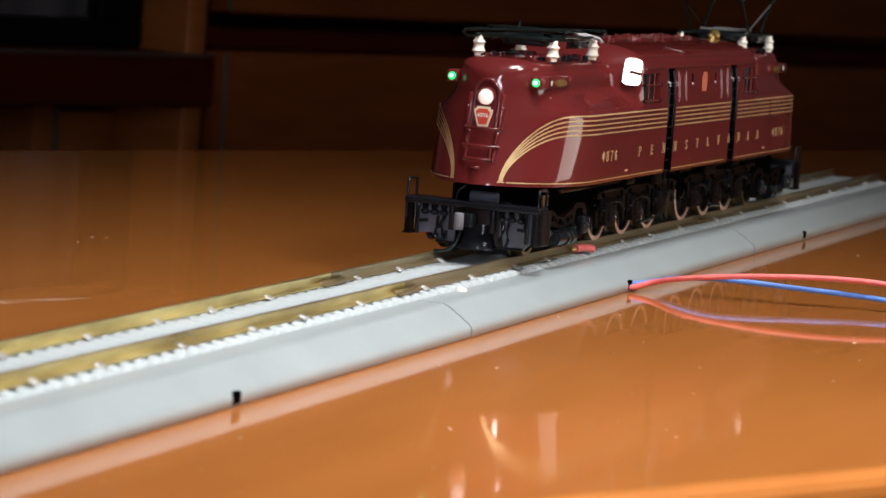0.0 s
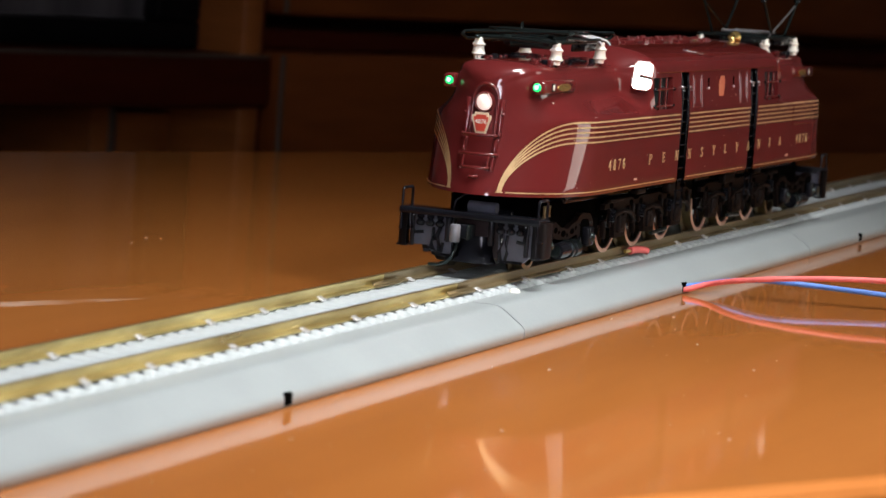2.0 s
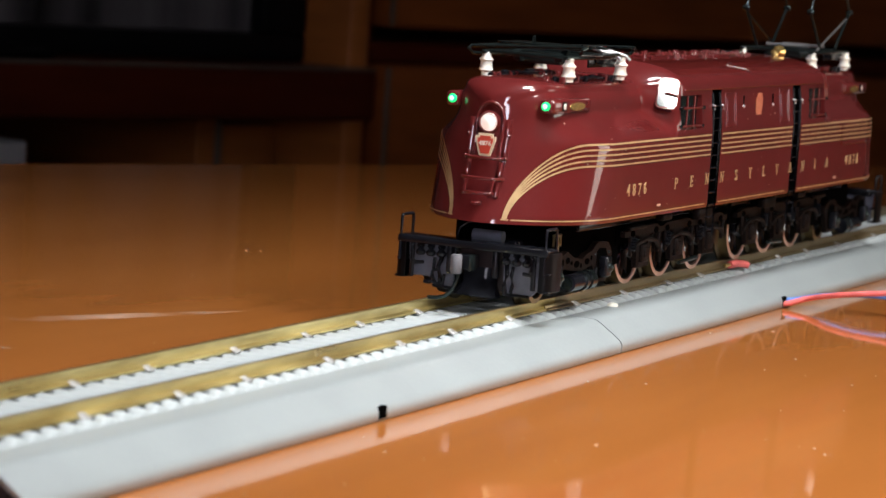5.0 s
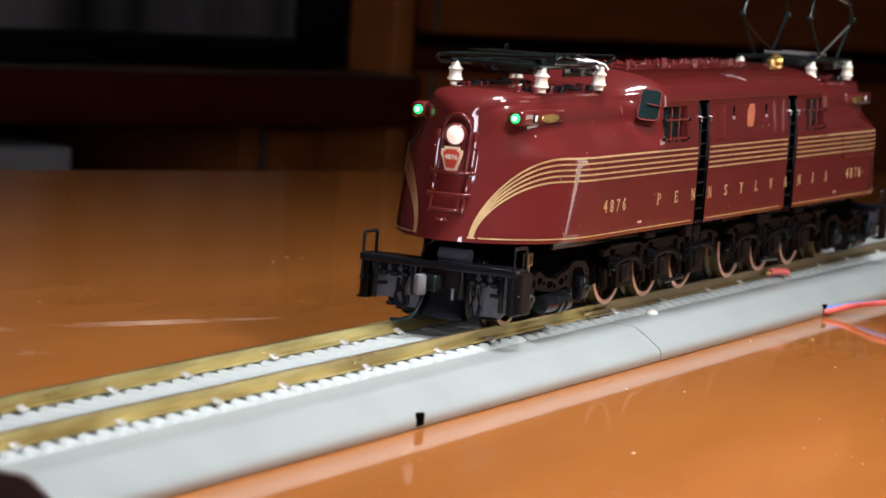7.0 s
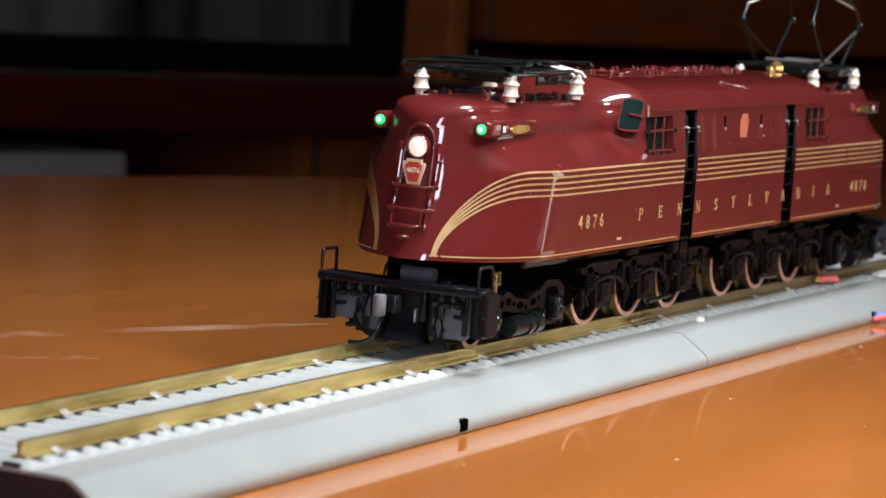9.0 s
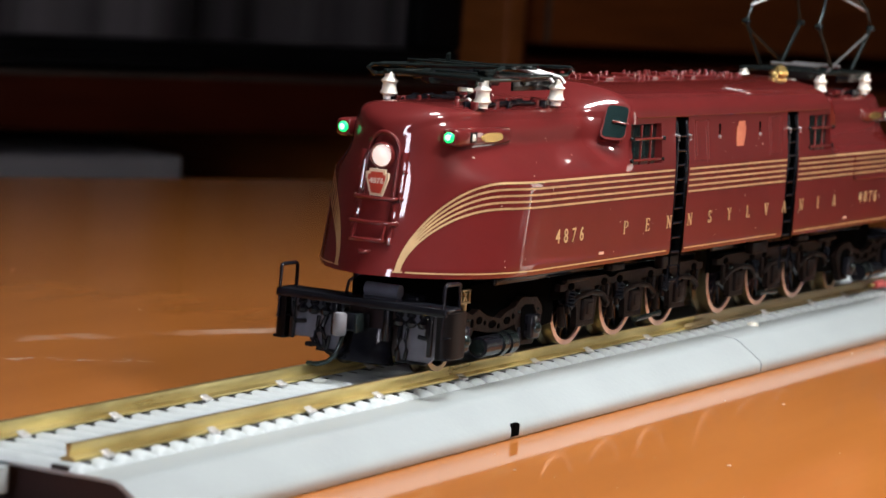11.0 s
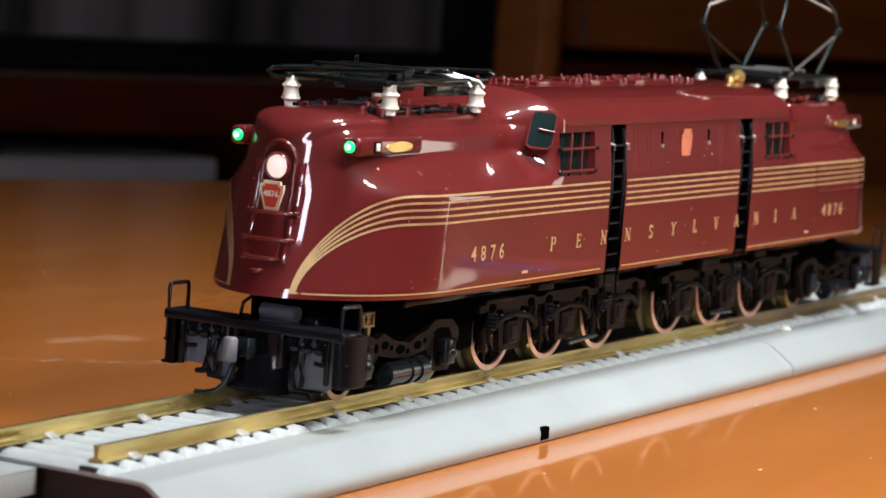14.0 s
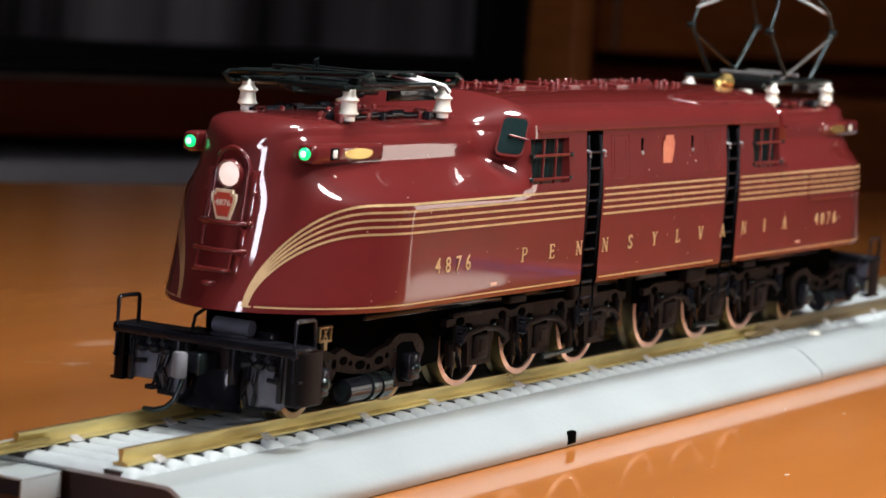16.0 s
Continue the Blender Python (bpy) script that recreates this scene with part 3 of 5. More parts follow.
WINDOWS = [(-54.0, -40.5), (40.5, 54.0)]


def cab_mix(u):
    return smooth01((62.5 - abs(u)) / 9.5)


def section(u):
    """Half outline at u, from the sill to the middle of the roof."""
    a = abs(u)
    c = cab_mix(u)
    drop = 1.0
    t = (TIP - a) / 8.0
    if t < 1:
        drop = 1 - (5.5 / 30) * (1 - math.sqrt(max(0.0, 1 - (1 - t) ** 2)))
    out = []
    for z in LEVELS:
        y = hood_y(u, z) * (1 - c) + cab_y(z) * c
        if z < 26.3:
            y -= 0.25
        rec = 0.0
        if any(s0 <= u <= s1 for s0, s1 in SLOTS) and z < 53.2:
            rec = 2.6
        if any(s0 <= u <= s1 for s0, s1 in WINDOWS) and 44.6 < z < 52.2:
            rec = 1.6
        out.append((max(0.0, y - rec), SILL + (z - SILL) * drop))
    y0, z0 = out[-1][0], out[-1][1]
    top = (56.0 * (1 - c) + 59.6 * c - SILL) * drop + SILL
    for k in range(1, 13):
        th = k / 12 * math.pi / 2
        ex = 2 / (2.7 - 0.25 * c)
        out.append((y0 * max(0.0, math.cos(th)) ** ex, z0 + (top - z0) * math.sin(th) ** ex))
    return out


def surf_y(u, z):
    """Half width of the shell at u and z below the roof curve, nose lean left out."""
    c = cab_mix(u)
    return hood_y(u, z) * (1 - c) + cab_y(z) * c


def shell(root):
    edge = []
    for k in range(1, 33):
        edge.append(-TIP + 0.02 + 39 * (k / 32) ** 2.2)
    us = [-TIP] + edge
    u = -84.0
    while u < 0:
        us.append(u)
        u += 0.75 if u < -45 else 4
    for s0, s1 in SLOTS[:1] + WINDOWS[:1]:
        us += [s0 - 0.15, s0, s1, s1 + 0.15]
    us = sorted(set(round(x, 3) for x in us))
    us = us + [-x for x in reversed(us) if x < 0]
    bm = B()
    rows = []
    for u in us:
        sec = section(u)
        right = [(u + lean(u, z), -y, z) for y, z in sec]
        left = [(u + lean(u, z), y, z) for y, z in sec[:-1]][::-1]
        rows.append([bm.verts.new(p) for p in right + left])
    for (ua, a), (ub, b) in zip(zip(us, rows), zip(us[1:], rows[1:])):
        for k in range(len(a) - 1):
            f = bm.faces.new((a[k], b[k], b[k + 1], a[k + 1]))
            mid = (ua + ub) / 2
            zc = f.calc_center_median().z
            # slot recesses coloured black for their shade, in place of maroon
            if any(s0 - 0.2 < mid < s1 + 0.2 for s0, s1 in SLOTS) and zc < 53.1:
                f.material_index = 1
            if any(s0 < mid < s1 for s0, s1 in WINDOWS) and 44.7 < zc < 52.15:
                f.material_index = 2
    bmesh.ops.remove_doubles(bm, verts=bm.verts[:], dist=0.004)
    bmesh.ops.recalc_face_normals(bm, faces=bm.faces[:])
    part("body_shell", bm, None, root, "glossy maroon streamlined body shell", dz=RZ, mats=[M_RED, M_SHADE_BLACK, M_GREENIN])


def ribbon(bm, pts, side, width, lift=0.09):
    """A painted band that follows the shell through (u, z) points."""
    top, bot = [], []
    for i, (u, z) in enumerate(pts):
        a, b = pts[max(0, i - 1)], pts[min(len(pts) - 1, i + 1)]
        # stretch of the curved plan at this point, so that the band keeps its width
        lim = math.copysign(min(abs(u), TIP - 0.5), u)
        m = math.hypot(1, (surf_y(lim + 0.3, z) - surf_y(lim - 0.3, z)) / 0.6)
        du, dz = (b[0] - a[0]) * m, b[1] - a[1]
        n = math.hypot(du, dz) or 1
        ou, oz = -dz / n * width / 2 / m, du / n * width / 2
        for lst, s in ((top, 1), (bot, -1)):
            uu, zz = u + ou * s, z + oz * s
            e = 0.3
            uu = math.copysign(min(abs(uu), TIP - 0.1), uu)
            y = surf_y(uu, zz)
            slope = (surf_y(uu - e, zz) - surf_y(uu + e, zz)) / (2 * e)
            nl = math.hypot(1, slope)
            lst.append(bm.verts.new((uu + lean(uu, zz) + slope / nl * lift, side * (y + lift / nl), zz)))
    for k in range(len(pts) - 1):
        bm.faces.new((bot[k], bot[k + 1], top[k + 1], top[k]))
    bmesh.ops.recalc_face_normals(bm, faces=bm.faces[:])
    if bm.faces and sum(f.normal.y for f in bm.faces) * side < 0:
        bmesh.ops.reverse_faces(bm, faces=bm.faces[:])


def in_slot(u):
    return any(s0 - 0.6 < u < s1 + 0.6 for s0, s1 in SLOTS)


def stripes(root):
    for side in (-1, 1):
        for k in range(5):
            zt = 42.9 - 1.14 * k
            # sweeping down over both noses to the sill
            def nose(sgn):
                pts = []
                for j in range(27):
                    t = j / 26
                    a = math.pi / 2 * t ** 1.7
                    # a quarter of a flattened oval from the belt to the tip
                    u = 102.4 + (19.0 - 0.08 * k) * math.sin(a) ** 0.59
                    z = 26.9 + (zt - 26.9) * max(0.0, math.cos(a))
                    pts.append((sgn * u, z))
                return pts
            far = 102.0
            flat = [(34.0 + (far - 34.0) * j / 40, zt) for j in range(40)]
            runs = [nose(-1)[::-1] + [(-u, z) for u, z in flat[::-1]],
                    [(-26.6 + 53.2 * j / 10, zt) for j in range(11)],
                    flat + nose(1)]
            for pts in runs:
                bm = B()
                ribbon(bm, pts, side, 0.38)
                part("stripe", bm, M_GOLD, root, "fine gold stripe", dz=RZ)
        for pts in ([(-121.6 + 2.0 * j, 26.9) for j in range(44)], [(-26.6 + 5 * j, 26.9) for j in range(11)], [(34 + 2.0 * j, 26.9) for j in range(44)]):
            bm = B()
            ribbon(bm, pts, side, 0.25)
            part("sill_line", bm, M_GOLD, root, "thin gold line along the sill", dz=RZ)


def glyph(ch, height, depth=0.05):
    cu = bpy.data.curves.new("glyph", "FONT")
    cu.body, cu.size, cu.extrude, cu.align_x, cu.resolution_u = ch, height / 0.69, depth, "CENTER", 3
    cu.offset = height * 0.014
    tmp = bpy.data.objects.new("glyph", cu)
    scene.collection.objects.link(tmp)
    me = bpy.data.meshes.new_from_object(tmp)
    bpy.data.objects.remove(tmp)
    bm = B()
    bm.from_mesh(me)
    bpy.data.meshes.remove(me)
    return bm


def serif(ch, h):
    """A roman capital: thick and thin strokes with flat feet, standing on y = 0."""
    T, t, f = 0.16, 0.07, 0.06
    def bar(x0, y0, x1, y1, w):
        n = Vector((-(y1 - y0), x1 - x0)).normalized() * w / 2
        return [(x0 + n.x, y0 + n.y), (x0 - n.x, y0 - n.y), (x1 - n.x, y1 - n.y), (x1 + n.x, y1 + n.y)]
    def foot(x, y, w=0.34):
        return [(x - w / 2, y), (x + w / 2, y), (x + w / 2, y + f), (x - w / 2, y + f)]
    def arc(cx, cy, rx, ry, a0, a1, n=9):
        out = []
        for k in range(n):
            p, q = (radians(a0 + (a1 - a0) * (k + j) / n) for j in (0, 1))
            w = [t + (T - t) * abs(math.cos(a)) for a in (p, q)]
            out.append([(cx + (rx + e * w[j] / 2) * math.cos(a), cy + (ry + e * w[j] / 2) * math.sin(a)) for j, a, e in ((0, p, 1), (0, p, -1), (1, q, -1), (1, q, 1))])
        return out
    up = 1 - f
    strokes = {
        "P": [bar(-0.18, 0, -0.18, 1, T), foot(-0.18, 0), foot(-0.18, up), bar(-0.1, 0.965, 0.08, 0.965, t), bar(-0.1, 0.49, 0.08, 0.49, t)] + arc(0.08, 0.727, 0.2, 0.237, -90, 90),
        "E": [bar(-0.2, 0, -0.2, 1, T), foot(-0.2, 0), foot(-0.2, up), bar(-0.2, 0.965, 0.26, 0.965, t), bar(-0.2, 0.52, 0.16, 0.52, t), bar(-0.2, 0.035, 0.28, 0.035, t), bar(0.25, 0.98, 0.25, 0.78, t), bar(0.14, 0.62, 0.14, 0.42, t), bar(0.28, 0.02, 0.28, 0.24, t)],
        "N": [bar(-0.28, 0, -0.28, 1, t), bar(0.28, 0, 0.28, 1, t), bar(-0.3, 0.98, 0.28, 0.02, T), foot(-0.28, 0, 0.28), foot(-0.32, up, 0.3), foot(0.28, up, 0.28)],
        "S": arc(0, 0.74, 0.19, 0.23, 20, 270) + arc(0, 0.27, 0.21, 0.235, 90, -160) + [bar(0.2, 0.98, 0.2, 0.76, t), bar(-0.22, 0.24, -0.22, 0.02, t)],
        "Y": [bar(-0.28, 1, 0.0, 0.45, T), bar(0.28, 1, 0.02, 0.45, t), bar(0, 0, 0, 0.5, T), foot(0, 0), foot(-0.28, up, 0.3), foot(0.28, up, 0.26)],
        "L": [bar(-0.18, 0, -0.18, 1, T), foot(-0.18, 0), foot(-0.18, up), bar(-0.18, 0.035, 0.27, 0.035, t), bar(0.27, 0.02, 0.27, 0.26, t)],
        "V": [bar(-0.28, 1, 0.02, 0, T), bar(0.28, 1, 0.02, 0.02, t), foot(-0.28, up, 0.3), foot(0.28, up, 0.26)],
        "A": [bar(0.0, 1, 0.28, 0, T), bar(-0.02, 0.98, -0.28, 0, t), bar(-0.19, 0.33, 0.17, 0.33, t), foot(-0.28, 0, 0.26), foot(0.28, 0, 0.3)],
        "I": [bar(0, 0, 0, 1, T), foot(0, 0), foot(0, up)],
    }[ch]
    bm = B()
    for k, ring in enumerate(strokes):
        lo = [bm.verts.new((x * h, y * h, -0.05)) for x, y in ring]
        hi = [bm.verts.new((x * h, y * h, 0.04 + 0.0012 * k)) for x, y in ring]
        for j in range(4):
            bm.faces.new((lo[j], lo[(j + 1) % 4], hi[(j + 1) % 4], hi[j]))
        bm.faces.new(lo[::-1])
        bm.faces.new(hi)
    return bm


def lettering(root):
    """Gold letters on both sides, set upright on the shell."""
    def put(name, ch, u, z, h, side, wide=1.0):
        bm = serif(ch, h) if ch.isalpha() else glyph(ch, h)
        y = surf_y(u, z + h / 2) + 0.10
        for v in bm.verts:
            x, yy, zz = v.co
            v.co = Vector((u - side * x * wide, side * (y + zz), z + yy))
        bmesh.ops.recalc_face_normals(bm, faces=bm.faces[:])
        part(name, bm, M_GOLD, root, "", False, dz=RZ)
    for side in (-1, 1):
        for i, ch in enumerate("PENNSYLVANIA"):
            put("letter", ch, side * -1 * (-55.8 + 10.35 * i), 31.4, 2.5, side, 1.15)
        for s in (-1, 1):
            for i, ch in enumerate("4876"):
                put("numeral", ch, -side * (s * 80.4 - 5.0 + 3.35 * i), 31.3, 2.5, side, 1.0)
        for u in (-66, 66):
            bm = B()
            box(bm, (u, side * (surf_y(u, 29) + 0.06), 28.3), (2.2, 0.08, 0.5))
            part("data_mark", bm, M_FADE, root, dz=RZ)


def keystone(bm, c, w, h, t, axis):
    pts = [(-0.36, 0.5), (0.36, 0.5), (0.36, 0.38), (0.5, 0.38), (0.5, 0.18), (0.27, -0.5), (-0.27, -0.5), (-0.5, 0.18), (-0.5, 0.38), (-0.36, 0.38)]
    q = []
    for s in (-t / 2, t / 2):
        row = []
        for a, b in pts:
            row.append(bm.verts.new((c[0] + s, c[1] + a * w, c[2] + b * h) if axis == "X" else (c[0] + a * w, c[1] + s, c[2] + b * h)))
        q.append(row)
    n = len(pts)
    for k in range(n):
        bm.faces.new((q[0][k], q[0][(k + 1) % n], q[1][(k + 1) % n], q[1][k]))
    bm.faces.new(q[0][::-1])
    bm.faces.new(q[1])
    bmesh.ops.recalc_face_normals(bm, faces=bm.faces[:])


def nose_face(root, s, lit):
    """Headlight, plate, ladder irons and marker pods of one nose; s: -1 leading, 1 trailing."""
    def fx(z):
        return s * TIP + lean(s * TIP, z)
    X = lambda z, o: fx(z) + s * o
    def nx(y, z, o):
        """A point of the rounded nose front, o proud of it."""
        q = (1 - (abs(y) / 19.5) ** (1 / 0.55)) ** (1 / 2.2)
        return (s * (92 + (TIP - 92) * q + o) + lean(s * TIP, z), y, z)
    # headlight housing: an arched surround, with the door's raised sides running on below it
    bm = B()
    pts = [(-3.05, 39.6), (-3.05, 43.2)] + [(-3.05 * math.cos(a), 47.0 + 3.7 * math.sin(a)) for a in [math.pi * j / 16 for j in range(17)]] + [(3.05, 43.2), (3.05, 39.6)]
    tube(bm, [nx(y, z, 0.22) for y, z in pts], 0.42, 8)
    part("headlight_surround", bm, M_RED, root, "arched maroon surround", dz=RZ)
    bm = B()
    lathe(bm, [(2.3, -1.6), (2.4, 0.6), (2.1, 0.95), (1.9, 0.5)] if s > 0 else [(1.9, -0.5), (2.1, -0.95), (2.4, -0.6), (2.3, 1.6)], (X(46.5, 0.0), 0, 46.6), "X", 28)
    hl = part("headlight", bm, M_RED, root, "round headlight bezel", dz=RZ)
    bm = B()
    lathe(bm, [(1.9, 0.0), (1.87, 0.5), (1.35, 0.85), (0.05, 1.0)] if s > 0 else [(0.05, -1.0), (1.35, -0.85), (1.87, -0.5), (1.9, 0.0)], (X(46.5, 0.1), 0, 46.6), "X", 28)
    part("lens", bm, M_HEAD if lit else M_DIM, hl, "glowing warm white lens" if lit else "unlit lens", dz=RZ)
    bm = B()
    keystone(bm, (X(41.9, 0.75), 0, 41.9), 4.5, 4.7, 0.5, "X")
    kp = part("keystone_plate", bm, M_CREAM, root, "red keystone plate with cream border", False, dz=RZ)
    bm = B()
    keystone(bm, (X(41.9, 1.02), 0, 41.9), 3.45, 3.7, 0.16, "X")
    part("plate_field", bm, M_KEY, kp, "red field", False, dz=RZ)
    bm = glyph("4876", 0.95, 0.04)
    for v in bm.verts:
        x, yy, zz = v.co
        v.co = Vector((X(41.9, 1.14) + zz * s, x * s * 1.05, 41.75 + yy))
    bmesh.ops.recalc_face_normals(bm, faces=bm.faces[:])
    part("plate_figures", bm, M_WHITE, kp, "pale figures", False, dz=RZ)
    # ladder irons on both sides of the plate and rungs below
    for y in (-4.0, 4.0):
        for z1, z0, r in ((47.4, 39.0, 0.42), (38.6, 35.3, 0.38), (34.6, 31.4, 0.36)):
            bm = B()
            w = y * (1.0 if z1 > 40 else 0.92)
            rows = []
            for z, o in ((z1 + 0.1, -0.6), (z1, 0.5), (z1 - 0.5, 0.8), (z1 * 0.67 + z0 * 0.33, 0.85), (z1 * 0.33 + z0 * 0.67, 0.85), (z0 + 0.5, 0.8), (z0, 0.5), (z0 - 0.1, -0.6)):
                cut = [(-0.66, -1.0), (-0.66, -0.27), (-0.44, -0.165), (-0.22, -0.07), (0, 0), (0.22, -0.07), (0.44, -0.165), (0.66, -0.27), (0.66, -1.0)]
                rows.append([bm.verts.new(Vector(nx(w, z, o + d * r / 0.42)) + Vector((0, a * r / 0.42, 0))) for a, d in cut])
            for a, b in zip(rows, rows[1:]):
                for k in range(8):
                    bm.faces.new((a[k], a[k + 1], b[k + 1], b[k]))
            bmesh.ops.recalc_face_normals(bm, faces=bm.faces[:])
            part("grab_iron", bm, M_RED, root, dz=RZ)
        for z in (44.0, 39.3, 35.0):
            bm = B()
            p = nx(y * 1.12, z, 0.75)
            lathe(bm, [(0.42, -0.6), (0.46, -0.1), (0.3, 0.25), (0.05, 0.35)] if s > 0 else [(0.05, -0.35), (0.3, -0.25), (0.46, 0.1), (0.42, 0.6)], p, "X", 10)
            part("ladder_bolt", bm, M_RED, root, dz=RZ)
    for z, w in ((39.2, 3.9), (35.0, 4.3), (32.0, 3.0), (29.9, 0.7)):
        bm = B()
        tube(bm, [nx(-w, z, -0.6), nx(-w, z + 0.1, 1.0), nx(-w + 0.4, z, 1.3), nx(0, z, 1.2), nx(w - 0.4, z, 1.3), nx(w, z + 0.1, 1.0), nx(w, z, -0.6)], 0.36, 8)
        part("rung", bm, M_RED, root, dz=RZ)
    for y in (-3.0, 3.0):
        bm = B()
        tube(bm, [nx(y, 35.0, 1.1), nx(y, 33.4, 1.1), nx(y, 32.0, 1.1)], 0.28, 8)
        part("rung_stay", bm, M_RED, root, dz=RZ)
    # marker pods
    for sd in (-1, 1):
        bm = B()
        box(bm, (s * 103.2, sd * 10.9, 50.6), (21, 3.2, 3.2), 0.9)
        pod = part("marker_pod", bm, M_RED, root, dz=RZ)
        bm = B()
        box(bm, (s * 112.6, sd * 10.7, 50.6), (2.2, 2.6, 2.7), 0.3)
        part("marker_case", bm, M_RED, pod, dz=RZ)
        bm = B()
        pr = [(0.98, 0.0), (0.95, 0.5), (0.6, 0.8), (0.05, 0.9)]
        lathe(bm, pr if s > 0 else [(r, -h) for r, h in pr[::-1]], (s * 113.5, sd * 10.7, 50.6), "X", 18)
        part("marker_lens", bm, M_GREEN if lit else M_DIM, pod, "glowing green marker light" if lit else "unlit marker light", dz=RZ)
        if lit:
            bm = B()
            pr = [(0.55, 0.86), (0.4, 1.1), (0.05, 1.16)]
            lathe(bm, [(r, -h) for r, h in pr[::-1]], (s * 113.5, sd * 10.7, 50.6), "X", 12)
            part("bulb", bm, M_GREENC, pod, "bright bulb", dz=RZ)
            bm = B()
            box(bm, (s * 111.9, sd * 12.1, 50.6), (0.9, 0.25, 1.5), 0.1)
            part("side_lens", bm, M_GREEN, pod, "small green side lens", dz=RZ)
        bm = B()
        box(bm, (s * 108.0, sd * 12.52, 50.6), (2.4, 0.2, 1.9), 0.08)
        part("number_board", bm, M_BLACKGLOSS, pod, "small dark number board", dz=RZ)
        bm = B()
        box(bm, (s * 108.0, sd * 12.65, 50.6), (1.2, 0.1, 1.2), 0.02)
        part("number_bar", bm, M_WHITE, pod, dz=RZ)
        bm = B()
        plate(bm, [(s * (101.4 + 3.7 * math.cos(a) - (1.0 if math.cos(a) < 0 else 0)), 50.5 + 0.85 * math.sin(a)) for a in [math.tau * j / 16 for j in range(16)]], sd * 12.45, sd * 12.68)
        part("gilt_plate", bm, M_GOLDM, pod, "pointed gilt plate", dz=RZ)


def paint_chips(root):
    """Tiny pale chips and dust grains in the paint."""
    rng = random.Random(7)
    bm = B()
    for i in range(170):
        u = rng.uniform(-112, 112)
        z = rng.uniform(27.5, 52)
        if in_slot(u) or (39 < abs(u) < 62 and z > 44):
            continue
        sd = rng.choice((-1, 1))
        r = rng.uniform(0.06, 0.17) * (1.9 if rng.random() < 0.10 else 1)
        y = surf_y(u, z)
        tilt = rng.uniform(0, math.tau)
        pts = []
        for k in range(4):
            uu, zz = u + r * math.cos(tilt + k * 1.57) * (1.6 if k % 2 else 0.8), z + r * math.sin(tilt + k * 1.57) * (1.6 if k % 2 else 0.8)
            pts.append((uu + lean(uu, zz), sd * (surf_y(uu, zz) + 0.07), zz))
        vs = [bm.verts.new(p) for p in pts]
        bm.faces.new(vs if sd < 0 else vs[::-1])
    ob = part("paint_chips", bm, M_DUST, root, "tiny pale chips in the paint", False, dz=RZ)
    ob["kind"] = "stuff"


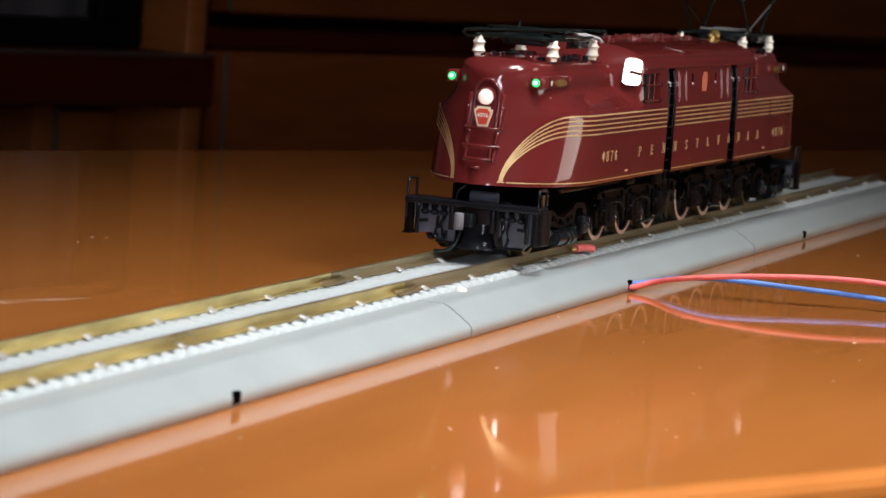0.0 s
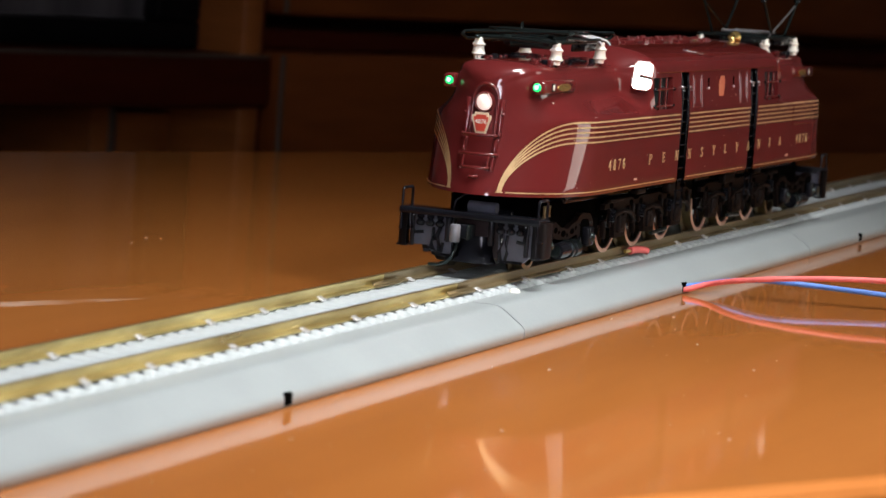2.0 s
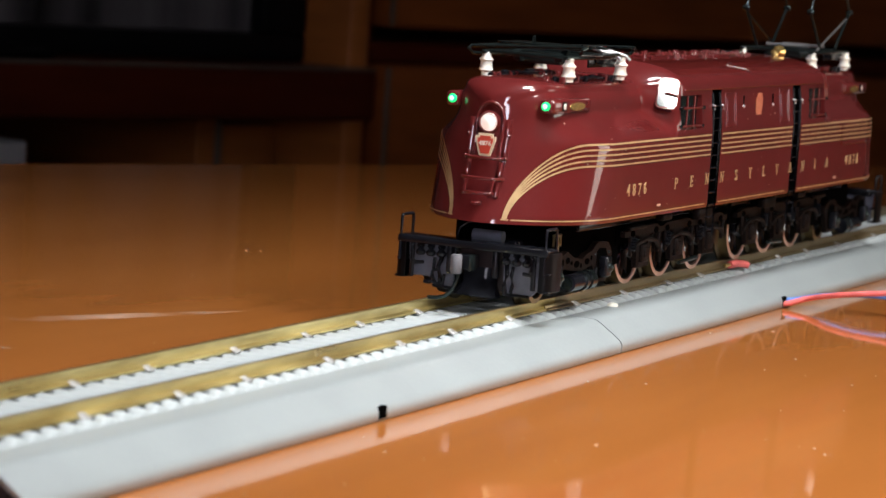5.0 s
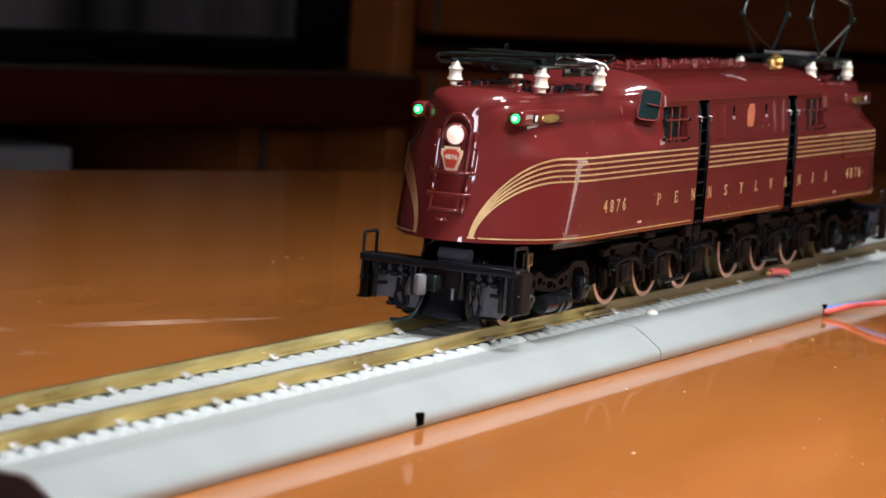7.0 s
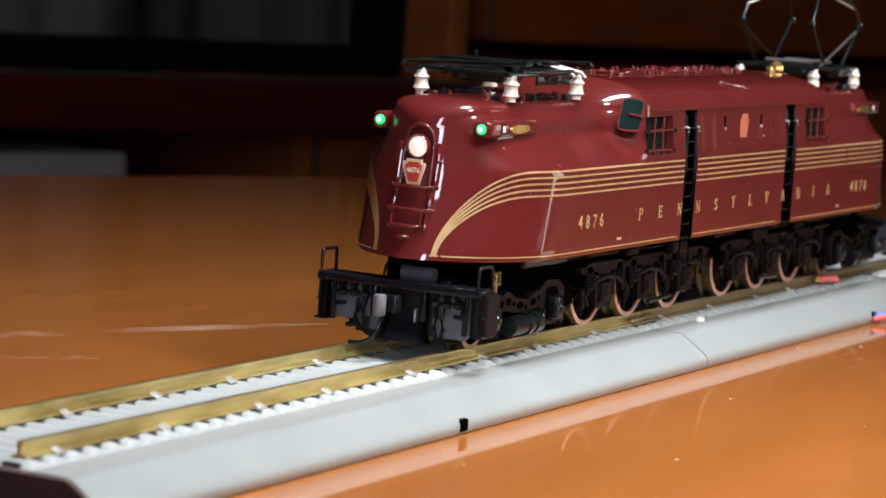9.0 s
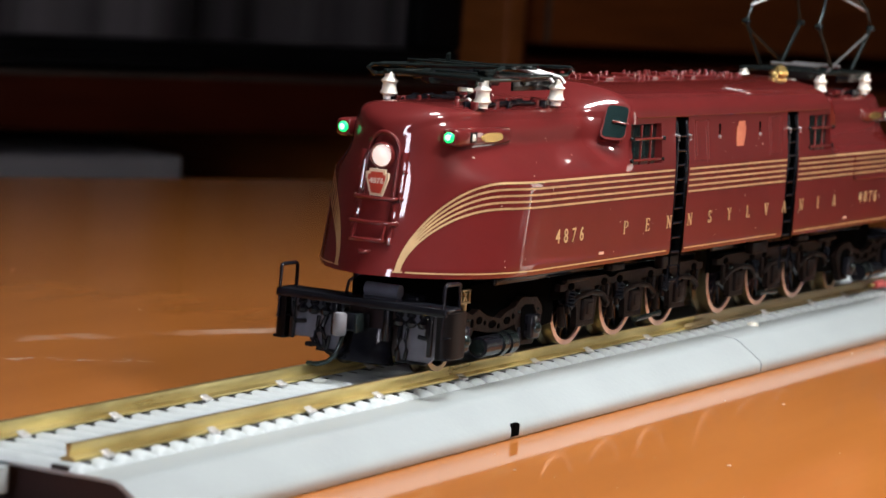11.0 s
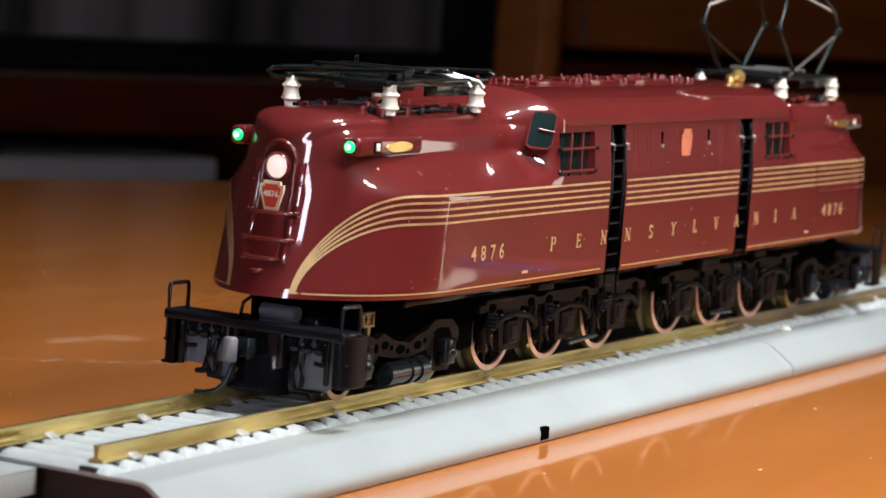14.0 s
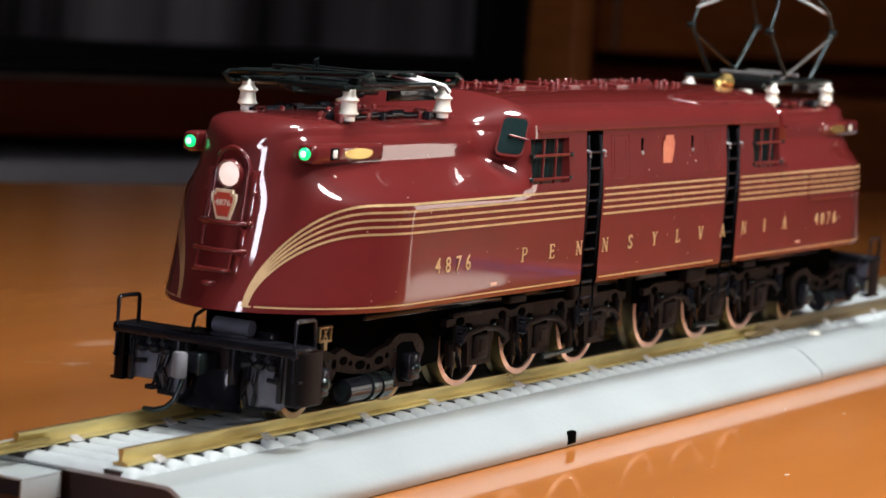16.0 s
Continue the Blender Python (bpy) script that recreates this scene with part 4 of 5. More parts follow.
def cab_openings(root):
    for sd in (-1, 1):
        for s in (-1, 1):
            # barred side window
            for u in (s * 44.9, s * 49.5):
                bm = B()
                rod(bm, (u, sd * 18.6, 44.7), (u, sd * 18.5, 52.1), 0.28, 8)
                part("window_mullion", bm, M_RED, root, dz=RZ)
            for z in (45.3, 49.4):
                bm = B()
                rod(bm, (s * 40.0, sd * 18.95, z), (s * 54.5, sd * 18.95, z), 0.27, 8)
                wb = part("window_bar", bm, M_RED, root, "maroon window bar", dz=RZ)
                for u in (40.0, 54.5):
                    bm = B()
                    lathe(bm, [(0.4, -0.5), (0.45, 0), (0.3, 0.4), (0.05, 0.5)], (s * u, sd * 19.0, z), "Y", 10)
                    part("bar_end", bm, M_STEEL, wb, "small dark steel stud", dz=RZ)
            bm = B()
            box(bm, (s * 47.25, sd * 17.66, 48.4), (13.3, 0.12, 7.4))
            part("side_glass", bm, M_GLASS, root, "dark green-tinted glass", dz=RZ)
            # windscreen with wiper, in a rounded frame
            quad = [Vector((s * a, sd * b, z)) for a, b, z in ((56.98, 14.43, 55.68), (54.68, 17.85, 55.44), (57.27, 18.36, 49.58), (59.73, 14.75, 49.78))]
            c = sum(quad, Vector()) / 4
            across = ((quad[1] + quad[2]) - (quad[0] + quad[3])).normalized()
            up = ((quad[0] + quad[1]) - (quad[2] + quad[3])).normalized()
            nrm = across.cross(up).normalized()
            if nrm.x * s < 0:
                nrm = -nrm
            def slab(grow, t0, t1, r):
                """The pane's outline with rounded corners, made thick along its normal."""
                bm = B()
                q = [c + (p - c) * (1 + grow) for p in quad]
                ring = []
                for k in range(4):
                    p, a, b = q[k], q[k - 1], q[(k + 1) % 4]
                    pa, pb = p + (a - p).normalized() * r, p + (b - p).normalized() * r
                    for j in range(5):
                        t = j / 4
                        ring.append(pa * (1 - t) ** 2 + p * 2 * t * (1 - t) + pb * t * t)
                lo = [bm.verts.new(p + nrm * t0) for p in ring]
                hi = [bm.verts.new(p + nrm * t1) for p in ring]
                n = len(ring)
                for k in range(n):
                    bm.faces.new((lo[k], lo[(k + 1) % n], hi[(k + 1) % n], hi[k]))
                bm.faces.new(lo[::-1])
                bm.faces.new(hi)
                bmesh.ops.recalc_face_normals(bm, faces=bm.faces[:])
                return bm
            fr = part("windscreen_frame", slab(0.15, -3.4, 0.32, 1.5), M_RED, root, dz=RZ)
            part("windscreen", slab(0.0, -0.5, 0.40, 1.0), M_GLASS, fr, "dark reflective windscreen", dz=RZ)
            bm = B()
            tube(bm, [c + across * 2.6 - up * 0.5 + nrm * 0.8, c - across * 0.7 - up * 0.1 + nrm * 0.8], 0.22, 8)
            part("wiper", bm, M_RED, fr, dz=RZ)
        # door panels, slits and badge between the ladders
        for s in (-1, 1):
            bm = B()
            for a, b in (((-3.6, 44.4), (-3.6, 52.4)), ((3.6, 44.4), (3.6, 52.4)), ((-3.6, 44.4), (3.6, 44.4)), ((-3.6, 52.4), (3.6, 52.4)), ((-2.4, 45.4), (-2.4, 51.4)), ((2.4, 45.4), (2.4, 51.4))):
                rod(bm, (s * 20.2 + a[0], sd * (cab_y(a[1]) - 0.02), a[1]), (s * 20.2 + b[0], sd * (cab_y(b[1]) - 0.02), b[1]), 0.12, 6)
            part("hatch_frame", bm, M_RED, root, dz=RZ)
            bm = B()
            box(bm, (s * 11.0, sd * (cab_y(50.4) + 0.02), 50.4), (0.8, 0.25, 2.3), 0.1)
            part("slit", bm, M_SHADE_BLACK, root, "small dark slit", dz=RZ)
            bm = B()
            lathe(bm, [(0.35, -0.3), (0.35, 0.2), (0.05, 0.35)], (s * 11.0, sd * cab_y(49), 48.9), "Y", 8)
            part("stud", bm, M_BRIGHT, root, dz=RZ)
            # ladder in its recess, reaching below the sill
            lad = s * 30.3
            bm = B()
            for du in (-2.5, 2.5):
                tube(bm, [(lad + du, sd * 18.4, 52.5), (lad + du, sd * 19.0, 49), (lad + du, sd * 19.3, 40), (lad + du, sd * 19.3, 19.0)], 0.35, 8)
            ld = part("ladder", bm, M_BLACK, root, "black side ladder", dz=RZ)
            for k in range(11):
                bm = B()
                rod(bm, (lad - 2.5, sd * 19.0, 20.5 + 2.9 * k), (lad + 2.5, sd * 19.0, 20.5 + 2.9 * k), 0.25, 8)
                part("rung", bm, M_BLACK, ld, dz=RZ)
            for du in (-3.0, 3.0):
                bm = B()
                tube(bm, [(lad + du, sd * 18.7, 49.8), (lad + du, sd * 19.6, 49.6), (lad + du, sd * 19.6, 48.7)], 0.28, 8)
                part("hand_hold", bm, M_BRIGHT, ld, "bright hand hold", dz=RZ)
            for k in range(5):
                bm = B()
                box(bm, (lad, sd * 17.3, 42.9 - 1.36 * k), (3.2, 0.3, 0.5))
                part("stripe_end", bm, M_GOLD, ld, "gold stripe in the recess", dz=RZ)
        bm = B()
        keystone(bm, (0, sd * (cab_y(47.8) + 0.06), 47.9), 4.9, 8.0, 0.12, "Y")
        part("side_badge", bm, M_KEYS, root, "orange-red keystone badge", False, dz=RZ)


def insulator(root, u, y, z0, parent):
    bm = B()
    lathe(bm, [(1.05, 0), (1.05, 0.7), (1.3, 0.9), (1.66, 1.12), (1.62, 1.28), (1.38, 1.7), (1.22, 2.8), (1.34, 3.05), (1.62, 3.3), (1.58, 3.44), (1.2, 3.75), (0.98, 4.1), (0.96, 4.9), (0.9, 5.0)], (u, y, z0), "Z", 20)
    part("insulator", bm, M_WHITE, parent, "white ribbed insulator", dz=RZ)


def pantograph(root, uc, raised):
    s = 1 if uc > 0 else -1
    bm = B()
    for y in (-9.6, 9.6):
        box(bm, (uc, y, 60.5), (34, 1.0, 0.9), 0.2)
    pg = part("pantograph", bm, M_STEEL, root, "raised black wire pantograph" if raised else "folded black wire pantograph", dz=RZ)
    for u in (-15, 0, 15):
        bm = B()
        box(bm, (uc + u, 0, 60.5), (1.1, 18.2, 0.9), 0.2)
        part("base_bar", bm, M_STEEL, pg, dz=RZ)
    for u, y, z, size in ((-6, 0, 59.6, (7, 10, 2.2)), (7, 3, 59.4, (5, 7, 2.0))):
        bm = B()
        box(bm, (uc + u, y, z), size, 0.4)
        part("air_cylinder_box", bm, M_STEEL, pg, dz=RZ)
    for y in (-8.2, 8.2):
        bm = B()
        box(bm, (uc + 7.5, y, 59.5), (17, 0.5, 2.6), 0.15)
        part("side_plate", bm, M_BLACK, pg, dz=RZ)
    for u in (-15, 15):
        for y in (-9.6, 9.6):
            insulator(root, uc + u, y, 55.4, pg)
    if raised:
        base, knee, top = 61.2, 71.2, 84.0
        for e in (-1, 1):
            for y in (-9, 9):
                k = (uc + e * 17.5, y, knee)
                bm = B()
                tube(bm, [(uc + e * 6.5, y, base), k], 0.46, 8)
                part("lower_arm", bm, M_STEEL, pg, dz=RZ)
                bm = B()
                lathe(bm, [(0.6, -0.9), (0.75, -0.5), (0.75, 0.5), (0.6, 0.9)], k, "Y", 12)
                part("knee_joint", bm, M_STEEL, pg, dz=RZ)
                bm = B()
                tube(bm, [k, (uc + e * 14.6, y * 0.98, knee + 4.2), (uc + e * 3.0, y * 0.62, top)], 0.36, 8)
                part("upper_arm", bm, M_STEEL, pg, dz=RZ)
            bm = B()
            tube(bm, [(uc + e * 16.6, -9 * e, knee - 1.2), (uc - e * 9.5, -9 * e, base - 0.2)], 0.3, 6)
            part("brace", bm, M_BRIGHT if e > 0 else M_STEEL, pg, dz=RZ)
            bm = B()
            tube(bm, [(uc + e * 15.2, -9 * e, knee + 3.8), (uc + e * 4.0, 5.6 * e, top - 1)], 0.3, 6)
            part("upper_brace", bm, M_BRIGHT, pg, dz=RZ)
            bm = B()
            tube(bm, [(uc + e * 2.4, -13, top), (uc + e * 2.4, 13, top)], 0.55, 8)
            part("collector_shoe", bm, M_STEEL, pg, dz=RZ)
        for u in (-7, 7):
            bm = B()
            rod(bm, (uc + u, -6, base + 0.5), (uc + u, 6, base + 0.5), 0.42, 10)
            part("spring", bm, M_BRIGHT, pg, "nickel spring", dz=RZ)
    else:
        Z = lambda y, o=0.0: 62.2 - 0.055 * y + o
        z = 62.2
        for u in (-15.0, 12.0):
            bm = B()
            tube(bm, [(uc + u, -13.6, Z(-13.6)), (uc + u, 13.6, Z(13.6))], 0.36, 8)
            part("cross_tube", bm, M_STEEL, pg, dz=RZ)
        for y in (-13.4, 13.4):
            bm = B()
            tube(bm, [(uc - 15.0, y, Z(y)), (uc - 17.0, y * 0.98, Z(y, -0.5)), (uc - 16.2, y * 0.93, Z(y, -1.5)), (uc + 4, y * 0.8, Z(y, -1.9))], 0.4, 8)
            part("front_arm", bm, M_STEEL, pg, dz=RZ)
            bm = B()
            tube(bm, [(uc + 12.0, y, Z(y)), (uc + 14.4, y * 0.97, Z(y, -0.5)), (uc + 13.6, y * 0.9, Z(y, -1.6)), (uc - 4, y * 0.8, Z(y, -2.1))], 0.4, 8)
            part("rear_arm", bm, M_STEEL, pg, dz=RZ)
            bm = B()
            tube(bm, [(uc - 14.6, y * 0.9, Z(y, 0.3)), (uc + 11.6, y * 0.55, Z(y * 0.55, 0.2))], 0.32, 6)
            part("upper_arm", bm, M_STEEL, pg, dz=RZ)
        for k in (0, 1.6):
            bm = B()
            tube(bm, [(uc + 4.5 + k, -5.5 - k, z + 0.3), (uc + 7.5 + k, -11.5 - k, z - 1.2), (uc + 7.8 + k, -12.3 - k, z - 2.2)], 0.4, 8)
            part("spring_link", bm, M_BRIGHT, pg, "bright link rods", dz=RZ)
        for u in (-5.5, 2.5):
            bm = B()
            box(bm, (uc + u, 0, z + 0.3), (2.0, 22, 0.5), 0.15)
            part("collector_shoe", bm, M_STEEL, pg, dz=RZ)
        bm = B()
        tube(bm, [(uc - 6, 3, z + 0.3), (uc - 6, 3, z + 1.8), (uc - 5.2, 3, z + 2.1), (uc - 5, 3, z + 0.5)], 0.3, 6)
        part("hook", bm, M_STEEL, pg, dz=RZ)
        for u, y, r in ((-11, 4, 1.2), (-4, -4, 1.5), (3, -8, 1.0), (8, 1, 1.4), (-12, -6, 0.9)):
            bm = B()
            lathe(bm, [(r, -0.8), (r * 1.1, 0), (r, 0.8)], (uc + u, y, z - 2.0), "Y", 12)
            part("pivot", bm, M_STEEL, pg, dz=RZ)


def roof_fittings(root):
    rng = random.Random(4)
    # rows of vents and bolts over the middle roof
    for i in range(34):
        u = -44 + 82 * i / 33 + rng.uniform(-0.6, 0.6)
        for y in (-3.4, 0.4, 4.2):
            if rng.random() < 0.25:
                continue
            bm = B()
            r, h = rng.uniform(0.3, 0.55), rng.uniform(0.4, 0.95)
            lathe(bm, [(r * 1.3, -0.3), (r * 1.3, 0.15), (r, 0.2), (r, h), (r * 0.6, h + 0.25), (0.05, h + 0.3)], (u, y, 59.45), "Z", 8)
            part("roof_stud", bm, M_RED, root, dz=RZ)
    for sd in (-1, 1):
        bm = B()
        tube(bm, [(-52 + 2 * k, sd * (cab_y(53.4) + 0.02), 53.55) for k in range(53)], 0.2, 6)
        part("rain_gutter", bm, M_RED, root, dz=RZ)
    for u, w in ((-30, 14), (-8, 12), (14, 16)):
        bm = B()
        box(bm, (u, 0.4, 59.75), (w, 9.6, 0.7), 0.2)
        part("roof_hatch", bm, M_RED, root, dz=RZ)
    for s in (-1, 1):
        for i in range(16):
            bm = B()
            lathe(bm, [(0.5, -0.3), (0.45, 0.3), (0.3, 0.45), (0.05, 0.5)], (s * (68 + 2.3 * i), (-1) ** i * 4.5 + rng.uniform(-2, 2), 55.9), "Z", 8)
            part("roof_stud", bm, M_RED, root, dz=RZ)
    # boxes, unions and conduits crowded on the roof under the pantographs
    for uc in (-85.0, 84.5):
        for i in range(26):
            u, y = uc + rng.uniform(-17, 17), rng.choice((-1, 1)) * rng.uniform(4.5, 9.6)
            bm = B()
            if i % 3:
                box(bm, (u, y, 55.75), (rng.uniform(0.9, 2.4), rng.uniform(0.7, 1.4), rng.uniform(0.7, 1.7)), 0.2, rz=rng.uniform(-20, 20))
            else:
                rod(bm, (u - 1.6, y, 56.1), (u + 1.6, y, 56.1), rng.uniform(0.4, 0.65), 10)
            part("roof_box" if i % 3 else "pipe_union", bm, M_BLACK if i % 2 else M_RED, root, dz=RZ)
        for y in (-8.3, -6.2, 6.2, 8.3):
            bm = B()
            tube(bm, [(uc - 16, y, 55.7), (uc - 5, y * 1.04, 55.95), (uc + 6, y * 0.98, 55.8), (uc + 15, y, 55.8)], 0.32, 8)
            part("conduit", bm, M_BLACK, root, dz=RZ)
    # raised outline of the low panel at the trailing end of each side
    for sd in (-1, 1):
        e = -sd
        path = [(e * 69.5, 42.2), (e * 69.5, 38.4), (e * 69.8, 37.4), (e * 70.8, 36.9)] + [(e * (73 + 4 * k), 36.9) for k in range(11)]
        bm = B()
        tube(bm, [(u + lean(u, z), sd * (surf_y(u, z) + 0.03), z) for u, z in path], 0.24, 6)
        part("panel_bead", bm, M_RED, root, dz=RZ)
    bm = B()
    lathe(bm, [(0.6, 0), (0.75, 2.4), (1.0, 3.6), (1.7, 4.8), (1.8, 5.1), (0.1, 4.6)], (52.5, -4.2, 60.4), "X", 16)
    part("horn", bm, M_GOLDM, root, "gilt air horn", dz=RZ)
    bm = B()
    lathe(bm, [(0.8, -1.0), (0.9, 0.4), (0.5, 0.9), (0.05, 1.0)], (51, -5.4, 59.8), "Z", 12)
    part("horn_base", bm, M_GOLDM, root, dz=RZ)


DRIVERS = [-60.0, -38.0, -16.0, 16.0, 38.0, 60.0]
PONIES = [-112.0, -84.0, 84.0, 112.0]
DRIVER_R, PONY_R = 8.3, 5.2


def wheelset(root, u, r, spokes):
    """Axle, two wheels with spokes, rims and treads; it turns about its axle."""
    e = new("wheelset")
    e.parent = root
    e.location = Vector((u, 0, r)) * MM
    for sd in (-1, 1):
        bm = B()
        pr = [(r + 0.9, 7.3), (r + 0.95, 7.9), (r + 0.1, 8.25), (r, 8.5), (r - 0.05, 10.75), (r - 1.0, 10.85), (r - 1.1, 10.4), (r - 1.1, 8.0), (r + 0.3, 7.3)]
        seg = 36
        rings = []
        for rr, h in pr:
            rings.append([bm.verts.new((rr * math.cos(k * math.tau / seg), sd * h, rr * math.sin(k * math.tau / seg))) for k in range(seg)])
        for i in range(len(rings)):
            a, b = rings[i], rings[(i + 1) % len(rings)]
            for k in range(seg):
                f = bm.faces.new((a[k], a[(k + 1) % seg], b[(k + 1) % seg], b[k]))
                f.material_index = 1 if i in (4, 5) else 0
        bmesh.ops.recalc_face_normals(bm, faces=bm.faces[:])
        part("tyre", bm, None, e, "pale metal tyre" if r > 6 else "dull brass tyre", mats=[M_TREADB, M_TREAD if r > 6 else M_BRASS2])
        bm = B()
        lathe(bm, [(r * 0.24, -1.3), (r * 0.26, 1.0), (r * 0.18, 1.5), (0.05, 1.6)] if sd > 0 else [(0.05, -1.6), (r * 0.18, -1.5), (r * 0.26, -1.0), (r * 0.24, 1.3)], (0, sd * 9.2, 0), "Y", 16)
        for k in range(spokes):
            a = k * math.tau / spokes
            rod(bm, (r * 0.2 * math.cos(a), sd * 9.3, r * 0.2 * math.sin(a)), ((r - 0.9) * math.cos(a), sd * 9.3, (r - 0.9) * math.sin(a)), 0.62, 6, 0.45)
        part("spokes", bm, M_BLACK, e)
    bm = B()
    rod(bm, (0, -9, 0), (0, 9, 0), 1.2, 12)
    part("axle", bm, M_BLACK, e)
    return e


def ring_xz(bm, cx, cz, rx, rz, y0, y1, n=14):
    plate(bm, [(cx + rx * math.cos(math.tau * k / n), cz + rz * math.sin(math.tau * k / n)) for k in range(n)], y0, y1)


def driver_frame(root, s, sd, ax):
    """Open side frame of the driving wheels: beam, horse-collar pedestals, springs and gear."""
    ya, yb = sd * 13.3, sd * 14.5
    lo, hi = min(ax) - 12, max(ax) + 12
    bm = B()
    top, low = [], []
    u = lo
    while u <= hi + 0.01:
        near = min(abs(u - a) for a in ax)
        top.append((u, 22.7 - (0.7 if near > 9 else 0)))
        low.append((u, 20.7 - (0.9 if near < 5.5 else 0)))
        u += 2.0
    plate(bm, top + low[::-1], ya, yb)
    fr = part("side_frame", bm, M_BLACKB, root, "dark brown-black open side frame", dz=RZ)
    # black sheet that paints the shade behind the open frame
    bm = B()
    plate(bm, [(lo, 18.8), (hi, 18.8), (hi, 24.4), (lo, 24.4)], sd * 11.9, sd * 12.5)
    part("frame_shade_backing", bm, M_SHADE_BLACK, fr, "black plate added for the shade behind the frame", False, dz=RZ)
    for k, a in enumerate(ax):
        for e in (-1, 1):
            bm = B()
            plate(bm, [(a + e * 5.6, 20.9), (a + e * 3.4, 20.9), (a + e * 2.5, 19.2), (a + e * 2.5, 14.6), (a + e * 3.1, 13.7), (a + e * 3.9, 13.9), (a + e * 4.3, 17.0), (a + e * 5.0, 18.8)], ya, yb)
            part("pedestal_leg", bm, M_BLACKB, fr, dz=RZ)
            # black disc laid on the frame as the shade of an opening
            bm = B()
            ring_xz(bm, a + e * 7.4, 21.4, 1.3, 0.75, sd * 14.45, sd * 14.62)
            part("opening_shade", bm, M_SHADE_BLACK, fr, dz=RZ)
            bm = B()
            lathe(bm, [(0.5, -0.25), (0.45, 0.25), (0.05, 0.35)] if sd > 0 else [(0.05, -0.35), (0.45, -0.25), (0.5, 0.25)], (a + e * 4.3, sd * 14.7, 19.7), "Y", 8)
            part("bolt", bm, M_STEEL, fr, dz=RZ)
        bm = B()
        box(bm, (a, sd * 14.2, 16.6), (4.3, 2.0, 4.2), 0.4)
        box(bm, (a, sd * 15.1, 16.8), (2.6, 0.8, 2.4), 0.3)
        part("journal_box", bm, M_BLACKB, fr, dz=RZ)
        bm = B()
        plate(bm, [(a - 4.0, 13.4), (a + 4.0, 13.4), (a + 3.4, 14.4), (a - 3.4, 14.4)], ya, yb)
        part("pedestal_tie", bm, M_BLACKB, fr, dz=RZ)
        bm = B()
        for j in range(5):
            lathe(bm, [(0.8, 0), (1.15, 0.3), (0.8, 0.6)], (a + 8.2 * s, sd * 14.9, 17.6 + 0.62 * j), "Z", 10)
        part("spring", bm, M_BLACK, fr, dz=RZ)
        bm = B()
        tube(bm, [(a - 8.6, sd * 15.0, 17.4), (a - 5.5, sd * 15.2, 19.2), (a, sd * 15.3, 19.9), (a + 5.5, sd * 15.2, 19.2), (a + 8.6, sd * 15.0, 17.4)], 0.5, 8)
        part("leaf_spring", bm, M_BLACKB, fr, dz=RZ)
        for e in (-1, 1):
            bm = B()
            box(bm, (a + e * 8.7, sd * 14.6, 18.6), (0.9, 0.9, 4.6), 0.25, ry=e * 7)
            part("spring_hanger", bm, M_BLACKB, fr, dz=RZ)
        bm = B()
        box(bm, (a + 6.6 * s, sd * 12.4, 15.4), (1.2, 1.4, 4.6), 0.4, ry=14 * s)
        part("brake_shoe", bm, M_BLACKB, fr, dz=RZ)
    for a, b in zip(sorted(ax), sorted(ax)[1:]):
        m = (a + b) / 2
        bm = B()
        plate(bm, [(m - 3.6, 20.9), (m + 3.6, 20.9), (m + 2.2, 18.0), (m + 0.8, 16.2), (m - 0.8, 16.2), (m - 2.2, 18.0)], sd * 13.2, sd * 13.9)
        br = part("frame_bracket", bm, M_BLACKB, fr, dz=RZ)
        # the bracket's opening is a black disc, coloured as shade
        bm = B()
        ring_xz(bm, m, 19.0, 1.4, 1.1, sd * 13.85, sd * 14.0)
        part("bracket_shade", bm, M_SHADE_BLACK, br, dz=RZ)
    bm = B()
    tube(bm, [(s * 37.8, sd * 15.2, 12.8), (s * 26.7, sd * 15.4, 13.3)], 0.5, 8)
    part("brake_rod", bm, M_STEEL, fr, "steel brake rod", dz=RZ)
    for u, y, z, size in ((24, 15.2, 23.6, (9, 2.0, 2.6)), (67, 15.2, 22.9, (10, 1.4, 0.9)), (50, 15.2, 24.2, (6, 2.0, 1.4))):
        bm = B()
        box(bm, (s * u, sd * y, z), size, 0.3)
        part("equipment_box", bm, M_BLACKB, fr, dz=RZ)


